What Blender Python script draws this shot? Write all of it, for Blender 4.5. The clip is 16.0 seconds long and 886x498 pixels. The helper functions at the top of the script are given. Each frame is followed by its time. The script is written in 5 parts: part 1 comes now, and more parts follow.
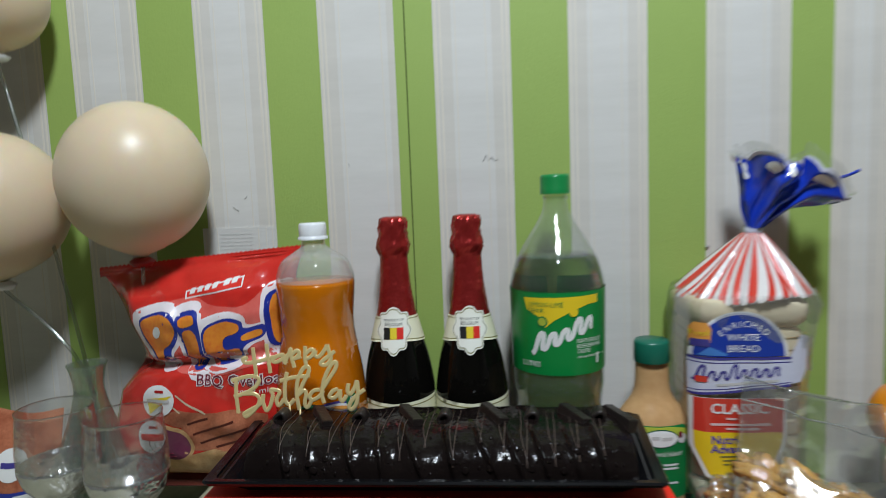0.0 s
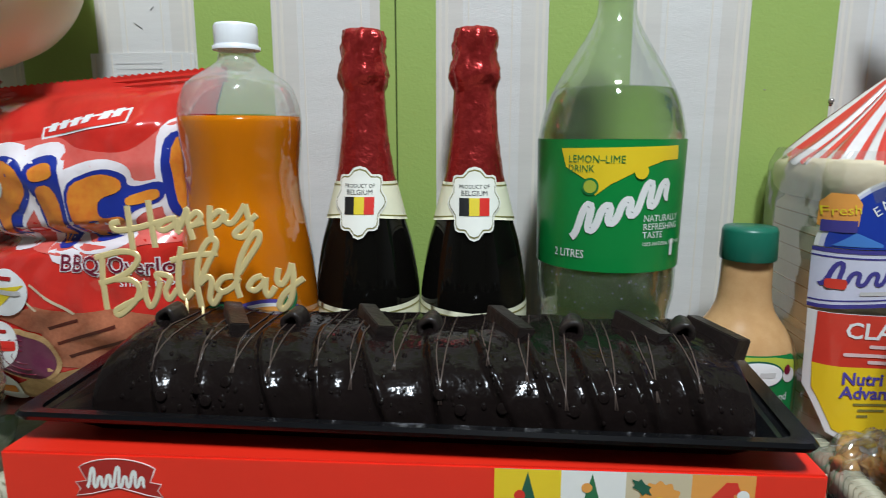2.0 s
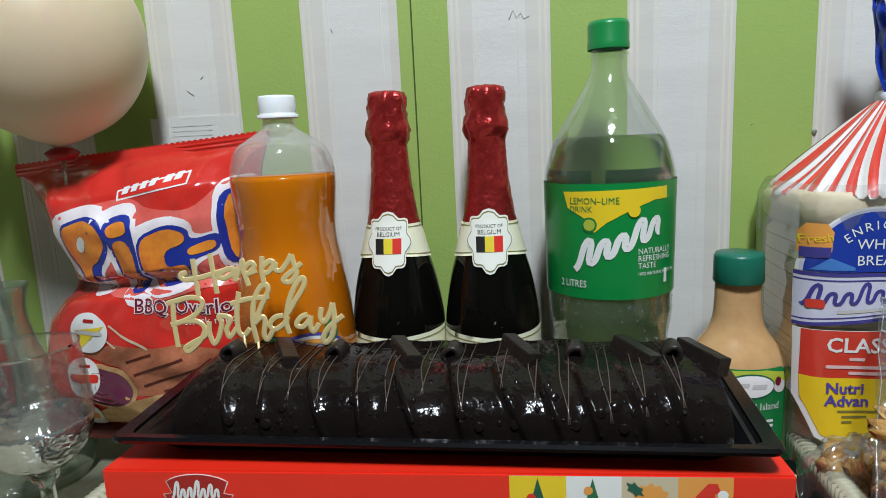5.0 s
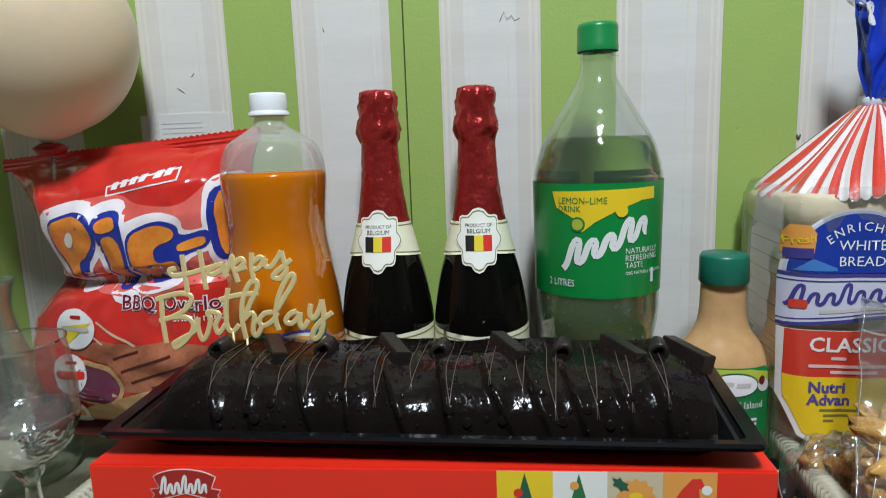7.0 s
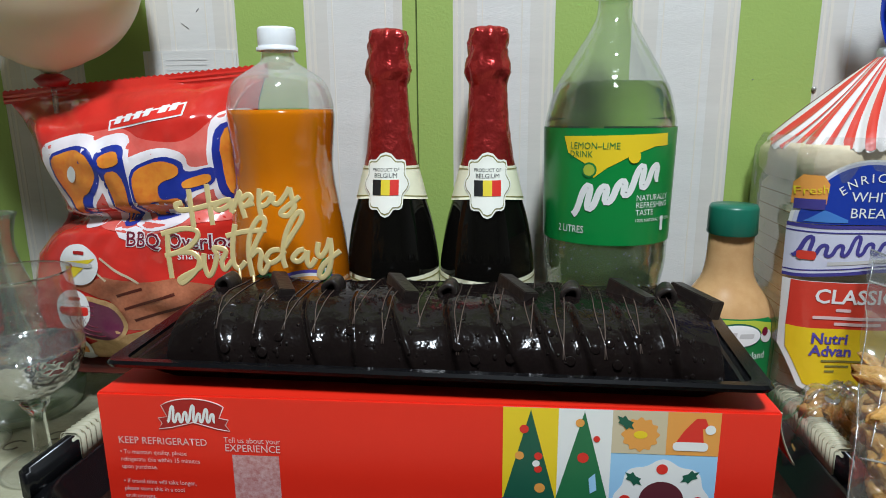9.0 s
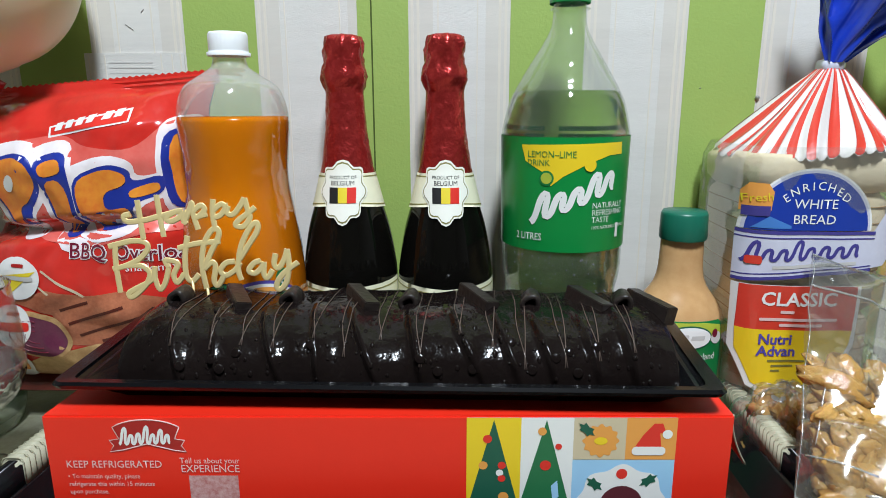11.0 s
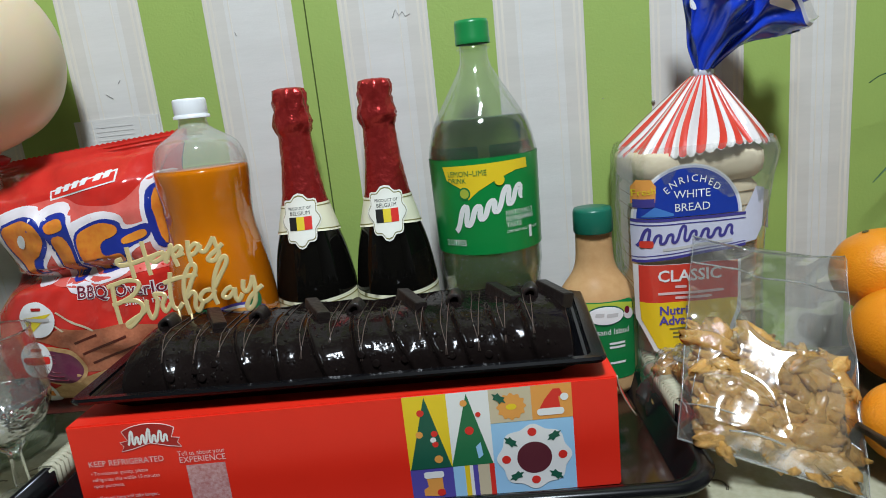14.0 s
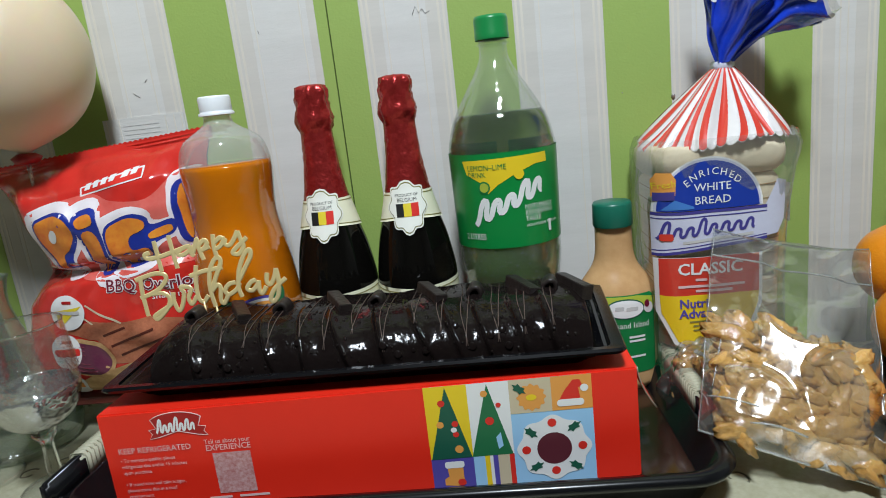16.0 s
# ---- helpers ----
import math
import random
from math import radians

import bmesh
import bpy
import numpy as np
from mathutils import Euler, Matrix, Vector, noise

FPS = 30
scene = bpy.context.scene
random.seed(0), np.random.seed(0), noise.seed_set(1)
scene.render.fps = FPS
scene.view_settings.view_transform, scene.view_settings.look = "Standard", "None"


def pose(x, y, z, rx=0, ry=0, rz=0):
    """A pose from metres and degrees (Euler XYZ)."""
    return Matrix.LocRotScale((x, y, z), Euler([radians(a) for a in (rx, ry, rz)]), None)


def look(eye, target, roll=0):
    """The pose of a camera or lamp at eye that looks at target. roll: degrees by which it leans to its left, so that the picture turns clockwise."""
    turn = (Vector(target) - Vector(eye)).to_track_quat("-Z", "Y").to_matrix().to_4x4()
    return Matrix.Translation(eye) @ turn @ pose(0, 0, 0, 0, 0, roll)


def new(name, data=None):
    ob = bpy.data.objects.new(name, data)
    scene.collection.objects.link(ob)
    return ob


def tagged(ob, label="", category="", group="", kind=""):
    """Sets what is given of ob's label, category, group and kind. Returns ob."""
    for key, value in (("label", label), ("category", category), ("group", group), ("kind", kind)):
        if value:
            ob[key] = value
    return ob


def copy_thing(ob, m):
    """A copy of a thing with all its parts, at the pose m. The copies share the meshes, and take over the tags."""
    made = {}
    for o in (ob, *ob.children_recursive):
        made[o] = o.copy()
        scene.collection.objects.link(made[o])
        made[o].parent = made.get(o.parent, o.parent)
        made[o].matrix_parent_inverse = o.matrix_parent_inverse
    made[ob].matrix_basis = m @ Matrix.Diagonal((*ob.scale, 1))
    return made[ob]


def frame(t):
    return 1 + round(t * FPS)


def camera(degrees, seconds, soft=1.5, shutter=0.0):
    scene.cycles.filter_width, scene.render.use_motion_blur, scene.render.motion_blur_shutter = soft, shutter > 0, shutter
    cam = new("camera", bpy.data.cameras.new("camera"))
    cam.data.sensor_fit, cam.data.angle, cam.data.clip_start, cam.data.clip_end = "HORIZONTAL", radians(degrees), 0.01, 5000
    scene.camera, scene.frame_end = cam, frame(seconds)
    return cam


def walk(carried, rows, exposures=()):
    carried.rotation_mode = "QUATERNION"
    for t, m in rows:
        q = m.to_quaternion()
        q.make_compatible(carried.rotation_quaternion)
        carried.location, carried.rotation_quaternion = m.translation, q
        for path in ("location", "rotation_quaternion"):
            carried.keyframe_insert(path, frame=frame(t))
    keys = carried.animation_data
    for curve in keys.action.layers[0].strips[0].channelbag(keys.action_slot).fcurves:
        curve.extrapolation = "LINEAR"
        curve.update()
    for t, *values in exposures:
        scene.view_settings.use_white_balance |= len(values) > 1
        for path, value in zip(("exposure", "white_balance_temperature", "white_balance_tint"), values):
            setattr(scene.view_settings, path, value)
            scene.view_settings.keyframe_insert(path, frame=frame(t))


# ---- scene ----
cam = camera(70.8, 16.0, soft=0.9, shutter=0.5)
# seconds, eye x y z in metres, yaw, pitch, roll in degrees
ROWS = [
    (0, 0.0775, -0.7042, 0.3673, 5.10, -5.67, -2.24),
    (0.5, 0.0660, -0.5785, 0.3189, 9.21, -6.33, -1.14),
    (1, 0.0498, -0.5267, 0.2909, 8.97, -7.08, 0.20),
    (1.5, 0.0540, -0.5099, 0.2793, 7.94, -10.56, 0.12),
    (2, 0.0602, -0.4815, 0.2610, 5.01, -10.69, 0.01),
    (2.5, 0.0644, -0.4792, 0.2588, 3.89, -10.85, -0.15),
    (3, 0.0612, -0.5044, 0.2706, 5.26, -10.02, -0.45),
    (3.5, 0.0719, -0.5209, 0.2879, 6.51, -9.00, -2.27),
    (4, 0.0737, -0.5357, 0.2903, 8.34, -10.36, -2.53),
    (6.5, 0.0787, -0.5353, 0.2938, 6.93, -8.73, -2.77),
    (7, 0.0755, -0.5394, 0.2880, 6.94, -9.47, -2.10),
    (7.5, 0.0725, -0.5411, 0.2831, 7.96, -11.16, -2.81),
    (8, 0.0727, -0.5384, 0.2773, 7.57, -11.64, -2.00),
    (8.5, 0.0691, -0.5410, 0.2706, 7.47, -12.35, -0.94),
    (11, 0.0591, -0.5378, 0.2792, 2.03, -12.98, -0.17),
    (11.5, 0.0793, -0.5830, 0.2994, 4.33, -12.17, -3.03),
    (12, 0.1050, -0.5996, 0.3097, 3.56, -12.47, -5.32),
    (12.5, 0.1116, -0.6136, 0.3065, 3.04, -11.60, -4.22),
    (13, 0.1142, -0.6140, 0.3020, 3.65, -12.70, -5.18),
    (13.5, 0.1240, -0.6121, 0.2982, 2.12, -13.14, -4.80),
    (14, 0.1275, -0.6203, 0.3054, 3.29, -13.03, -6.11),
    (14.5, 0.1314, -0.6215, 0.3011, 3.79, -13.86, -6.66),
    (15, 0.1288, -0.6211, 0.3026, 3.45, -13.85, -6.40),
    (15.5, 0.1204, -0.6259, 0.3027, 5.15, -12.96, -5.61),
    (16, 0.1255, -0.6272, 0.3008, 4.97, -12.80, -6.57),
]


def eye_pose(x, y, z, yaw, pitch, roll):
    ahead = Vector((-math.sin(radians(yaw)) * math.cos(radians(pitch)), math.cos(radians(yaw)) * math.cos(radians(pitch)), math.sin(radians(pitch))))
    return look((x, y, z), Vector((x, y, z)) + ahead, roll)


walk(cam, [(t, eye_pose(*r)) for t, *r in ROWS], [(0.0, -0.42), (0.5, -0.38), (1.0, -0.29), (1.5, -0.24), (2.0, -0.03), (2.5, 0.05), (3.0, 0.18), (3.5, 0.0), (4.2, -0.04), (6.5, -0.10), (7.5, -0.05), (8.5, 0.0), (11.0, 0.20), (12.0, 0.04), (13.0, -0.04), (16.0, -0.08)])

# ---- light ----
world = bpy.data.worlds.new("room_air")
scene.world = world
world.use_nodes = True
world.node_tree.nodes["Background"].inputs[0].default_value = (0.03, 0.03, 0.035, 1)
world.node_tree.nodes["Background"].inputs[1].default_value = 0.3
LAMP = (0.20, -0.95, 1.58)
lamp_data = bpy.data.lights.new("ceiling_lamp_light", "AREA")
lamp_data.shape, lamp_data.size, lamp_data.size_y = "RECTANGLE", 0.16, 0.30
lamp_data.energy, lamp_data.color = 38.0, (0.81, 0.91, 1.0)
lamp = new("ceiling_lamp_light", lamp_data)
lamp.matrix_world = look(LAMP, (0.10, -0.05, 0.15))

# ---- materials ----


def material(name, color, rough=0.5, metal=0.0, spots=None, scale=40.0, mix=0.25, bump=0.0, bump_scale=120.0, coat=0.0, spec=0.5, stretch=(1, 1, 1), trans=0.0, ior=1.45, sss=0.0, vary=0.0):
    """A surface with a coarse and a fine variation of colour, and fine relief."""
    m = bpy.data.materials.new(name)
    m.use_nodes = True
    nt = m.node_tree
    b = nt.nodes["Principled BSDF"]
    link, n = nt.links.new, nt.nodes.new
    b.inputs["Roughness"].default_value, b.inputs["Metallic"].default_value = rough, metal
    b.inputs["Coat Weight"].default_value, b.inputs["Coat Roughness"].default_value = coat, 0.08
    b.inputs["Specular IOR Level"].default_value = spec
    b.inputs["Transmission Weight"].default_value, b.inputs["IOR"].default_value = trans, ior
    if sss:
        b.inputs["Subsurface Weight"].default_value = sss
        b.inputs["Subsurface Radius"].default_value = (0.02, 0.012, 0.006)
        b.inputs["Subsurface Scale"].default_value = 0.5
    spots = spots or tuple(c * 0.72 for c in color)
    geo, mp = n("ShaderNodeTexCoord"), n("ShaderNodeMapping")
    mp.inputs["Scale"].default_value = stretch
    link(geo.outputs["Object"], mp.inputs[0])
    big, fine = n("ShaderNodeTexNoise"), n("ShaderNodeTexNoise")
    big.inputs["Scale"].default_value, fine.inputs["Scale"].default_value = scale, scale * 9
    big.inputs["Detail"].default_value = fine.inputs["Detail"].default_value = 4
    link(mp.outputs[0], big.inputs["Vector"]), link(mp.outputs[0], fine.inputs["Vector"])
    add = n("ShaderNodeMath")
    add.operation = "MULTIPLY_ADD"
    link(fine.outputs[0], add.inputs[0])
    add.inputs[1].default_value = 0.4
    link(big.outputs[0], add.inputs[2])
    ramp = n("ShaderNodeMapRange")
    ramp.inputs[1].default_value, ramp.inputs[2].default_value = 0.45, 0.95
    ramp.inputs[3].default_value, ramp.inputs[4].default_value = 0.0, mix
    link(add.outputs[0], ramp.inputs[0])
    mx = n("ShaderNodeMix")
    mx.data_type = "RGBA"
    mx.inputs[6].default_value, mx.inputs[7].default_value = (*color, 1), (*spots, 1)
    link(ramp.outputs[0], mx.inputs[0])
    out = mx.outputs[2]
    if vary:
        info, hsv, mr = n("ShaderNodeObjectInfo"), n("ShaderNodeHueSaturation"), n("ShaderNodeMapRange")
        mr.inputs[3].default_value, mr.inputs[4].default_value = 1 - vary, 1 + vary
        link(info.outputs["Random"], mr.inputs[0]), link(mr.outputs[0], hsv.inputs["Value"])
        link(out, hsv.inputs["Color"])
        out = hsv.outputs[0]
    link(out, b.inputs["Base Color"])
    if bump:
        bn, bp = n("ShaderNodeTexNoise"), n("ShaderNodeBump")
        bn.inputs["Scale"].default_value, bn.inputs["Detail"].default_value = bump_scale, 3
        bp.inputs["Strength"].default_value, bp.inputs["Distance"].default_value = bump, 0.002
        link(mp.outputs[0], bn.inputs["Vector"]), link(bn.outputs[0], bp.inputs["Height"])
        link(bp.outputs[0], b.inputs["Normal"])
        if coat:
            link(bp.outputs[0], b.inputs["Coat Normal"])
    return m


def film(name, tint=(0.97, 0.98, 0.97), gloss=0.10, rough=0.08, bump=0.0, bump_scale=60.0, haze=0.0, veil_color=(0.70, 0.72, 0.70)):
    """Thin clear plastic: lets light straight through and shines at its surface."""
    m = bpy.data.materials.new(name)
    m.use_nodes = True
    nt = m.node_tree
    n, link = nt.nodes.new, nt.links.new
    nt.nodes.remove(nt.nodes["Principled BSDF"])
    clear, shine, mixer, fres = n("ShaderNodeBsdfTransparent"), n("ShaderNodeBsdfGlossy"), n("ShaderNodeMixShader"), n("ShaderNodeLayerWeight")
    clear.inputs[0].default_value = (*tint, 1)
    shine.inputs["Roughness"].default_value = rough
    fres.inputs["Blend"].default_value = 0.28
    more = n("ShaderNodeMath")
    more.operation, more.use_clamp = "MULTIPLY_ADD", True
    more.inputs[1].default_value, more.inputs[2].default_value = 0.55, gloss
    link(fres.outputs["Facing"], more.inputs[0]), link(more.outputs[0], mixer.inputs[0])
    link(clear.outputs[0], mixer.inputs[1]), link(shine.outputs[0], mixer.inputs[2])
    if haze:
        dim, veil = n("ShaderNodeBsdfDiffuse"), n("ShaderNodeMixShader")
        dim.inputs[0].default_value, veil.inputs[0].default_value = (*veil_color, 1), haze
        link(clear.outputs[0], veil.inputs[1]), link(dim.outputs[0], veil.inputs[2]), link(veil.outputs[0], mixer.inputs[1])
    link(mixer.outputs[0], nt.nodes["Material Output"].inputs[0])
    if bump:
        tc, bn, bp = n("ShaderNodeTexCoord"), n("ShaderNodeTexNoise"), n("ShaderNodeBump")
        bn.inputs["Scale"].default_value = bump_scale
        bp.inputs["Strength"].default_value, bp.inputs["Distance"].default_value = bump, 0.004
        link(tc.outputs["Object"], bn.inputs["Vector"]), link(bn.outputs[0], bp.inputs["Height"])
        link(bp.outputs[0], shine.inputs["Normal"]), link(bp.outputs[0], fres.inputs["Normal"])
    return m


M = {
    "paper_white": material("white_wallpaper", (0.66, 0.64, 0.61), 0.75, spots=(0.54, 0.52, 0.485), scale=9, mix=0.5, bump=0.18, bump_scale=500, stretch=(0.5, 1, 5)),
    "paper_edge": material("beige_wallpaper_band", (0.62, 0.585, 0.535), 0.75, scale=9, mix=0.35, bump=0.08, bump_scale=500, stretch=(0.5, 1, 5)),
    "paper_cream": material("cream_pinstripe", (0.68, 0.63, 0.55), 0.7, scale=20, mix=0.3),
    "paper_green": material("green_wallpaper", (0.305, 0.420, 0.102), 0.6, spots=(0.27, 0.380, 0.088), scale=5, mix=0.5, bump=0.15, bump_scale=400),
    "paper_line": material("grey_pattern_line", (0.56, 0.54, 0.52), 0.8),
    "seam": material("dark_seam", (0.06, 0.09, 0.015), 0.9),
    "mark": material("pencil_mark", (0.28, 0.26, 0.25), 0.9),
    "plaster": material("room_plaster", (0.34, 0.33, 0.31), 0.85, scale=3, mix=0.4, bump=0.2),
    "floor": material("floor_tile", (0.33, 0.29, 0.24), 0.4, scale=5, mix=0.4),
    "cloth": material("table_cloth", (0.50, 0.48, 0.35), 0.26, spots=(0.30, 0.29, 0.18), scale=30, mix=0.8, bump=0.3, bump_scale=90),
    "cloth_vein": material("cloth_swirl", (0.16, 0.145, 0.09), 0.4, scale=60, mix=0.4),
    "black": material("black_lacquer", (0.005, 0.005, 0.006), 0.22, scale=30, mix=0.5, spec=0.42),
    "tray_floor": material("dark_brown_lacquer", (0.028, 0.009, 0.006), 0.18, spots=(0.010, 0.004, 0.003), scale=14, mix=0.8, coat=0.5, bump=0.05, bump_scale=40),
    "wrap": material("cream_cord", (0.48, 0.46, 0.33), 0.6, scale=60, mix=0.4),
    "wrap_dark": material("green_cord_lines", (0.43, 0.41, 0.29), 0.7),
    "box_red": material("red_cardboard", (0.83, 0.026, 0.010), 0.40, spots=(0.74, 0.021, 0.009), scale=9, mix=0.5, bump=0.05, bump_scale=300),
    "card": material("raw_cardboard", (0.50, 0.42, 0.32), 0.8, scale=50, mix=0.4),
    "white": material("white_print", (0.80, 0.79, 0.77), 0.45, scale=30, mix=0.1),
    "pale_square": material("mottled_pale_print", (0.66, 0.42, 0.41), 0.45, spots=(0.45, 0.12, 0.11), scale=420, mix=0.9),
    "pale": material("pale_pink_print", (0.75, 0.52, 0.50), 0.45, mix=0.1),
    "ribbon_dark": material("deep_red_print", (0.40, 0.013, 0.012), 0.35),
    "yellow": material("yellow_print", (0.83, 0.58, 0.02), 0.4, mix=0.1),
    "orange_print": material("orange_print", (0.78, 0.33, 0.07), 0.4, mix=0.1),
    "tan": material("tan_print", (0.60, 0.50, 0.34), 0.45, mix=0.1),
    "sky": material("light_blue_print", (0.33, 0.58, 0.82), 0.4, mix=0.1),
    "purple_blue": material("violet_print", (0.09, 0.07, 0.35), 0.4, mix=0.1),
    "tree": material("dark_green_print", (0.012, 0.10, 0.06), 0.4, mix=0.2),
    "tree_b": material("green_print", (0.02, 0.16, 0.06), 0.4, mix=0.2),
    "red": material("red_print", (0.70, 0.03, 0.02), 0.4, mix=0.1),
    "maroon": material("maroon_print", (0.11, 0.02, 0.03), 0.4, mix=0.1),
    "mid_blue": material("mid_blue_print", (0.06, 0.20, 0.55), 0.4, mix=0.1),
    "choc": material("chocolate_glaze", (0.0095, 0.0065, 0.0060), 0.13, spots=(0.0060, 0.0039, 0.0035), scale=25, mix=0.7, bump=0.72, bump_scale=75, spec=0.19),
    "choc_piece": material("chocolate_pieces", (0.021, 0.0150, 0.0135), 0.36, scale=80, mix=0.6, bump=0.35, bump_scale=220),
    "drizzle": material("chocolate_drizzle", (0.085, 0.060, 0.050), 0.22, scale=80, mix=0.3),
    "gold": material("gold_mirror_card", (0.86, 0.68, 0.33), 0.32, metal=0.25, scale=30, mix=0.15),
    "wine": material("dark_bottle_glass", (0.004, 0.0035, 0.003), 0.07, spots=(0.003, 0.003, 0.002), mix=0.3, spec=0.32),
    "foil": material("crimson_foil", (0.50, 0.042, 0.038), 0.26, metal=0.66, spots=(0.27, 0.012, 0.012), scale=40, mix=0.7, bump=0.95, bump_scale=125),
    "label_cream": material("cream_label", (0.82, 0.80, 0.58), 0.5, mix=0.12, scale=40),
    "label_white": material("ivory_label", (0.84, 0.83, 0.74), 0.5, mix=0.1, scale=40),
    "ink": material("black_ink", (0.012, 0.012, 0.012), 0.5),
    "gold_ink": material("olive_ink", (0.22, 0.20, 0.05), 0.5),
    "flag_yellow": material("flag_yellow", (0.80, 0.62, 0.03), 0.5),
    "pet": film("clear_bottle_plastic", (0.93, 0.965, 0.94), 0.03, 0.05, bump=0.25, bump_scale=70, haze=0.0),
    "pet_misty": film("misted_bottle_plastic", (0.93, 0.95, 0.94), 0.03, 0.08, bump=0.25, bump_scale=70, haze=0.30),
    "pet_dull": film("dull_bottle_plastic", (0.92, 0.955, 0.93), 0.03, 0.06, bump=0.25, bump_scale=70, haze=0.10),
    "soda": material("clear_soda", (0.80, 0.88, 0.74), 0.0, mix=0.0, trans=0.95, ior=1.33),
    "orangeade": material("orange_soda", (0.90, 0.245, 0.004), 0.14, spots=(0.80, 0.185, 0.003), scale=14, mix=0.5, trans=0.14, ior=1.33),
    "cap_white": material("white_cap", (0.80, 0.81, 0.83), 0.35, mix=0.1),
    "cap_green": material("green_cap", (0.010, 0.22, 0.055), 0.32, mix=0.2),
    "cap_teal": material("teal_cap", (0.010, 0.135, 0.085), 0.35, mix=0.2),
    "label_green": material("green_label", (0.004, 0.235, 0.045), 0.28, spots=(0.004, 0.19, 0.04), scale=20, mix=0.3),
    "dressing": material("dressing_cream", (0.62, 0.37, 0.17), 0.25, spots=(0.48, 0.25, 0.10), scale=130, mix=0.5, coat=0.5),
    "label_dgreen": material("dark_green_label", (0.008, 0.20, 0.05), 0.35, mix=0.2),
    "lime_print": material("lime_print", (0.42, 0.48, 0.05), 0.4),
    "bag_red": material("red_snack_foil", (0.68, 0.034, 0.024), 0.18, spots=(0.50, 0.018, 0.014), scale=11, mix=0.6, bump=1.0, bump_scale=36, coat=0.9),
    "bag_back": material("snack_foil_inside", (0.45, 0.43, 0.42), 0.3, metal=0.7),
    "glow_pink": material("pink_glow_print", (0.75, 0.17, 0.14), 0.24, spots=(0.70, 0.06, 0.045), scale=24, mix=0.7, coat=0.4, bump=0.3, bump_scale=38),
    "glow_white": material("white_burst_print", (0.84, 0.80, 0.82), 0.28, spots=(0.76, 0.52, 0.54), scale=30, mix=0.4, coat=0.4, bump=0.3, bump_scale=38),
    "blue": material("blue_print", (0.016, 0.035, 0.30), 0.3, mix=0.2, coat=0.3, bump=0.3, bump_scale=38),
    "amber": material("amber_print", (0.84, 0.36, 0.04), 0.3, spots=(0.66, 0.09, 0.02), scale=22, mix=0.9, coat=0.3, bump=0.3, bump_scale=38),
    "meat": material("grilled_meat_print", (0.58, 0.205, 0.105), 0.33, spots=(0.25, 0.055, 0.024), scale=45, mix=0.9, coat=0.3, bump=0.4, bump_scale=60),
    "char": material("grill_mark_print", (0.10, 0.02, 0.012), 0.4),
    "dip": material("purple_sauce_print", (0.105, 0.012, 0.045), 0.3, spots=(0.17, 0.03, 0.075), scale=50, mix=0.9, coat=0.3),
    "chip": material("corn_chip_print", (0.70, 0.46, 0.22), 0.4, spots=(0.36, 0.17, 0.05), scale=90, mix=0.8, coat=0.2),
    "wine_print": material("plum_print", (0.17, 0.008, 0.03), 0.35, coat=0.3),
    "balloon": material("cream_balloon", (0.66, 0.53, 0.375), 0.36, spots=(0.72, 0.57, 0.39), scale=4, mix=0.4, sss=0.65),
    "knot": material("red_balloon_clip", (0.32, 0.012, 0.014), 0.35),
    "stick": film("clear_stick_plastic", (0.80, 0.83, 0.80), 0.12, 0.15),
    "glass": film("drinking_glass", (0.994, 0.996, 0.994), 0.09, 0.07, bump=0.45, bump_scale=60, haze=0.015),
    "crystal": material("cut_crystal", (0.97, 0.985, 0.97), 0.02, mix=0.0, trans=1.0, ior=1.5, bump=0.25, bump_scale=90),
    "smoky_glass": film("green_tinged_glass", (0.86, 0.91, 0.86), 0.14, 0.06, bump=0.3, bump_scale=28, haze=0.10, veil_color=(0.50, 0.58, 0.46)),
    # the white haze puts sparkle into the colour of the cut glass
    "cut_glass": film("diamond_cut_glass", (0.98, 0.985, 0.98), 0.45, 0.10, bump=1.0, bump_scale=80, haze=0.16),
    "bubble": material("gas_bubble", (0.92, 0.95, 0.92), 0.05, mix=0.0, trans=0.6, ior=1.3),
    "loaf": material("bread_crumb", (0.80, 0.69, 0.50), 0.75, spots=(0.64, 0.48, 0.28), scale=26, mix=0.6, bump=0.4, bump_scale=160),
    "crust": material("bread_crust", (0.50, 0.32, 0.14), 0.7, spots=(0.33, 0.17, 0.06), scale=30, mix=0.7, bump=0.3),
    "cling": film("clear_bread_bag", (0.96, 0.965, 0.96), 0.09, 0.12, bump=0.7, bump_scale=42, haze=0.08),
    "bread_blue": material("royal_blue_print", (0.014, 0.045, 0.34), 0.28, mix=0.3, scale=30, coat=0.4, bump=0.3, bump_scale=50),
    "tuft": material("royal_blue_film", (0.012, 0.050, 0.52), 0.22, spots=(0.008, 0.028, 0.34), scale=35, mix=0.8, coat=0.7, bump=0.6, bump_scale=60),
    "stripe_red": material("red_stripe_film", (0.66, 0.05, 0.03), 0.28, mix=0.3, coat=0.5, bump=0.3, bump_scale=60),
    "stripe_white": film("white_stripe_film", (0.96, 0.95, 0.94), 0.03, 0.2, bump=0.4, bump_scale=60, haze=0.95, veil_color=(0.80, 0.75, 0.73)),
    "lavender": material("pale_violet_print", (0.62, 0.62, 0.74), 0.35, mix=0.3, coat=0.3),
    "navy": material("navy_print", (0.06, 0.05, 0.25), 0.35, mix=0.2),
    "nut": material("glazed_walnut", (0.66, 0.385, 0.125), 0.14, spots=(0.43, 0.20, 0.045), scale=60, mix=0.9, bump=0.7, bump_scale=260, coat=0.9, vary=0.22, sss=0.2),
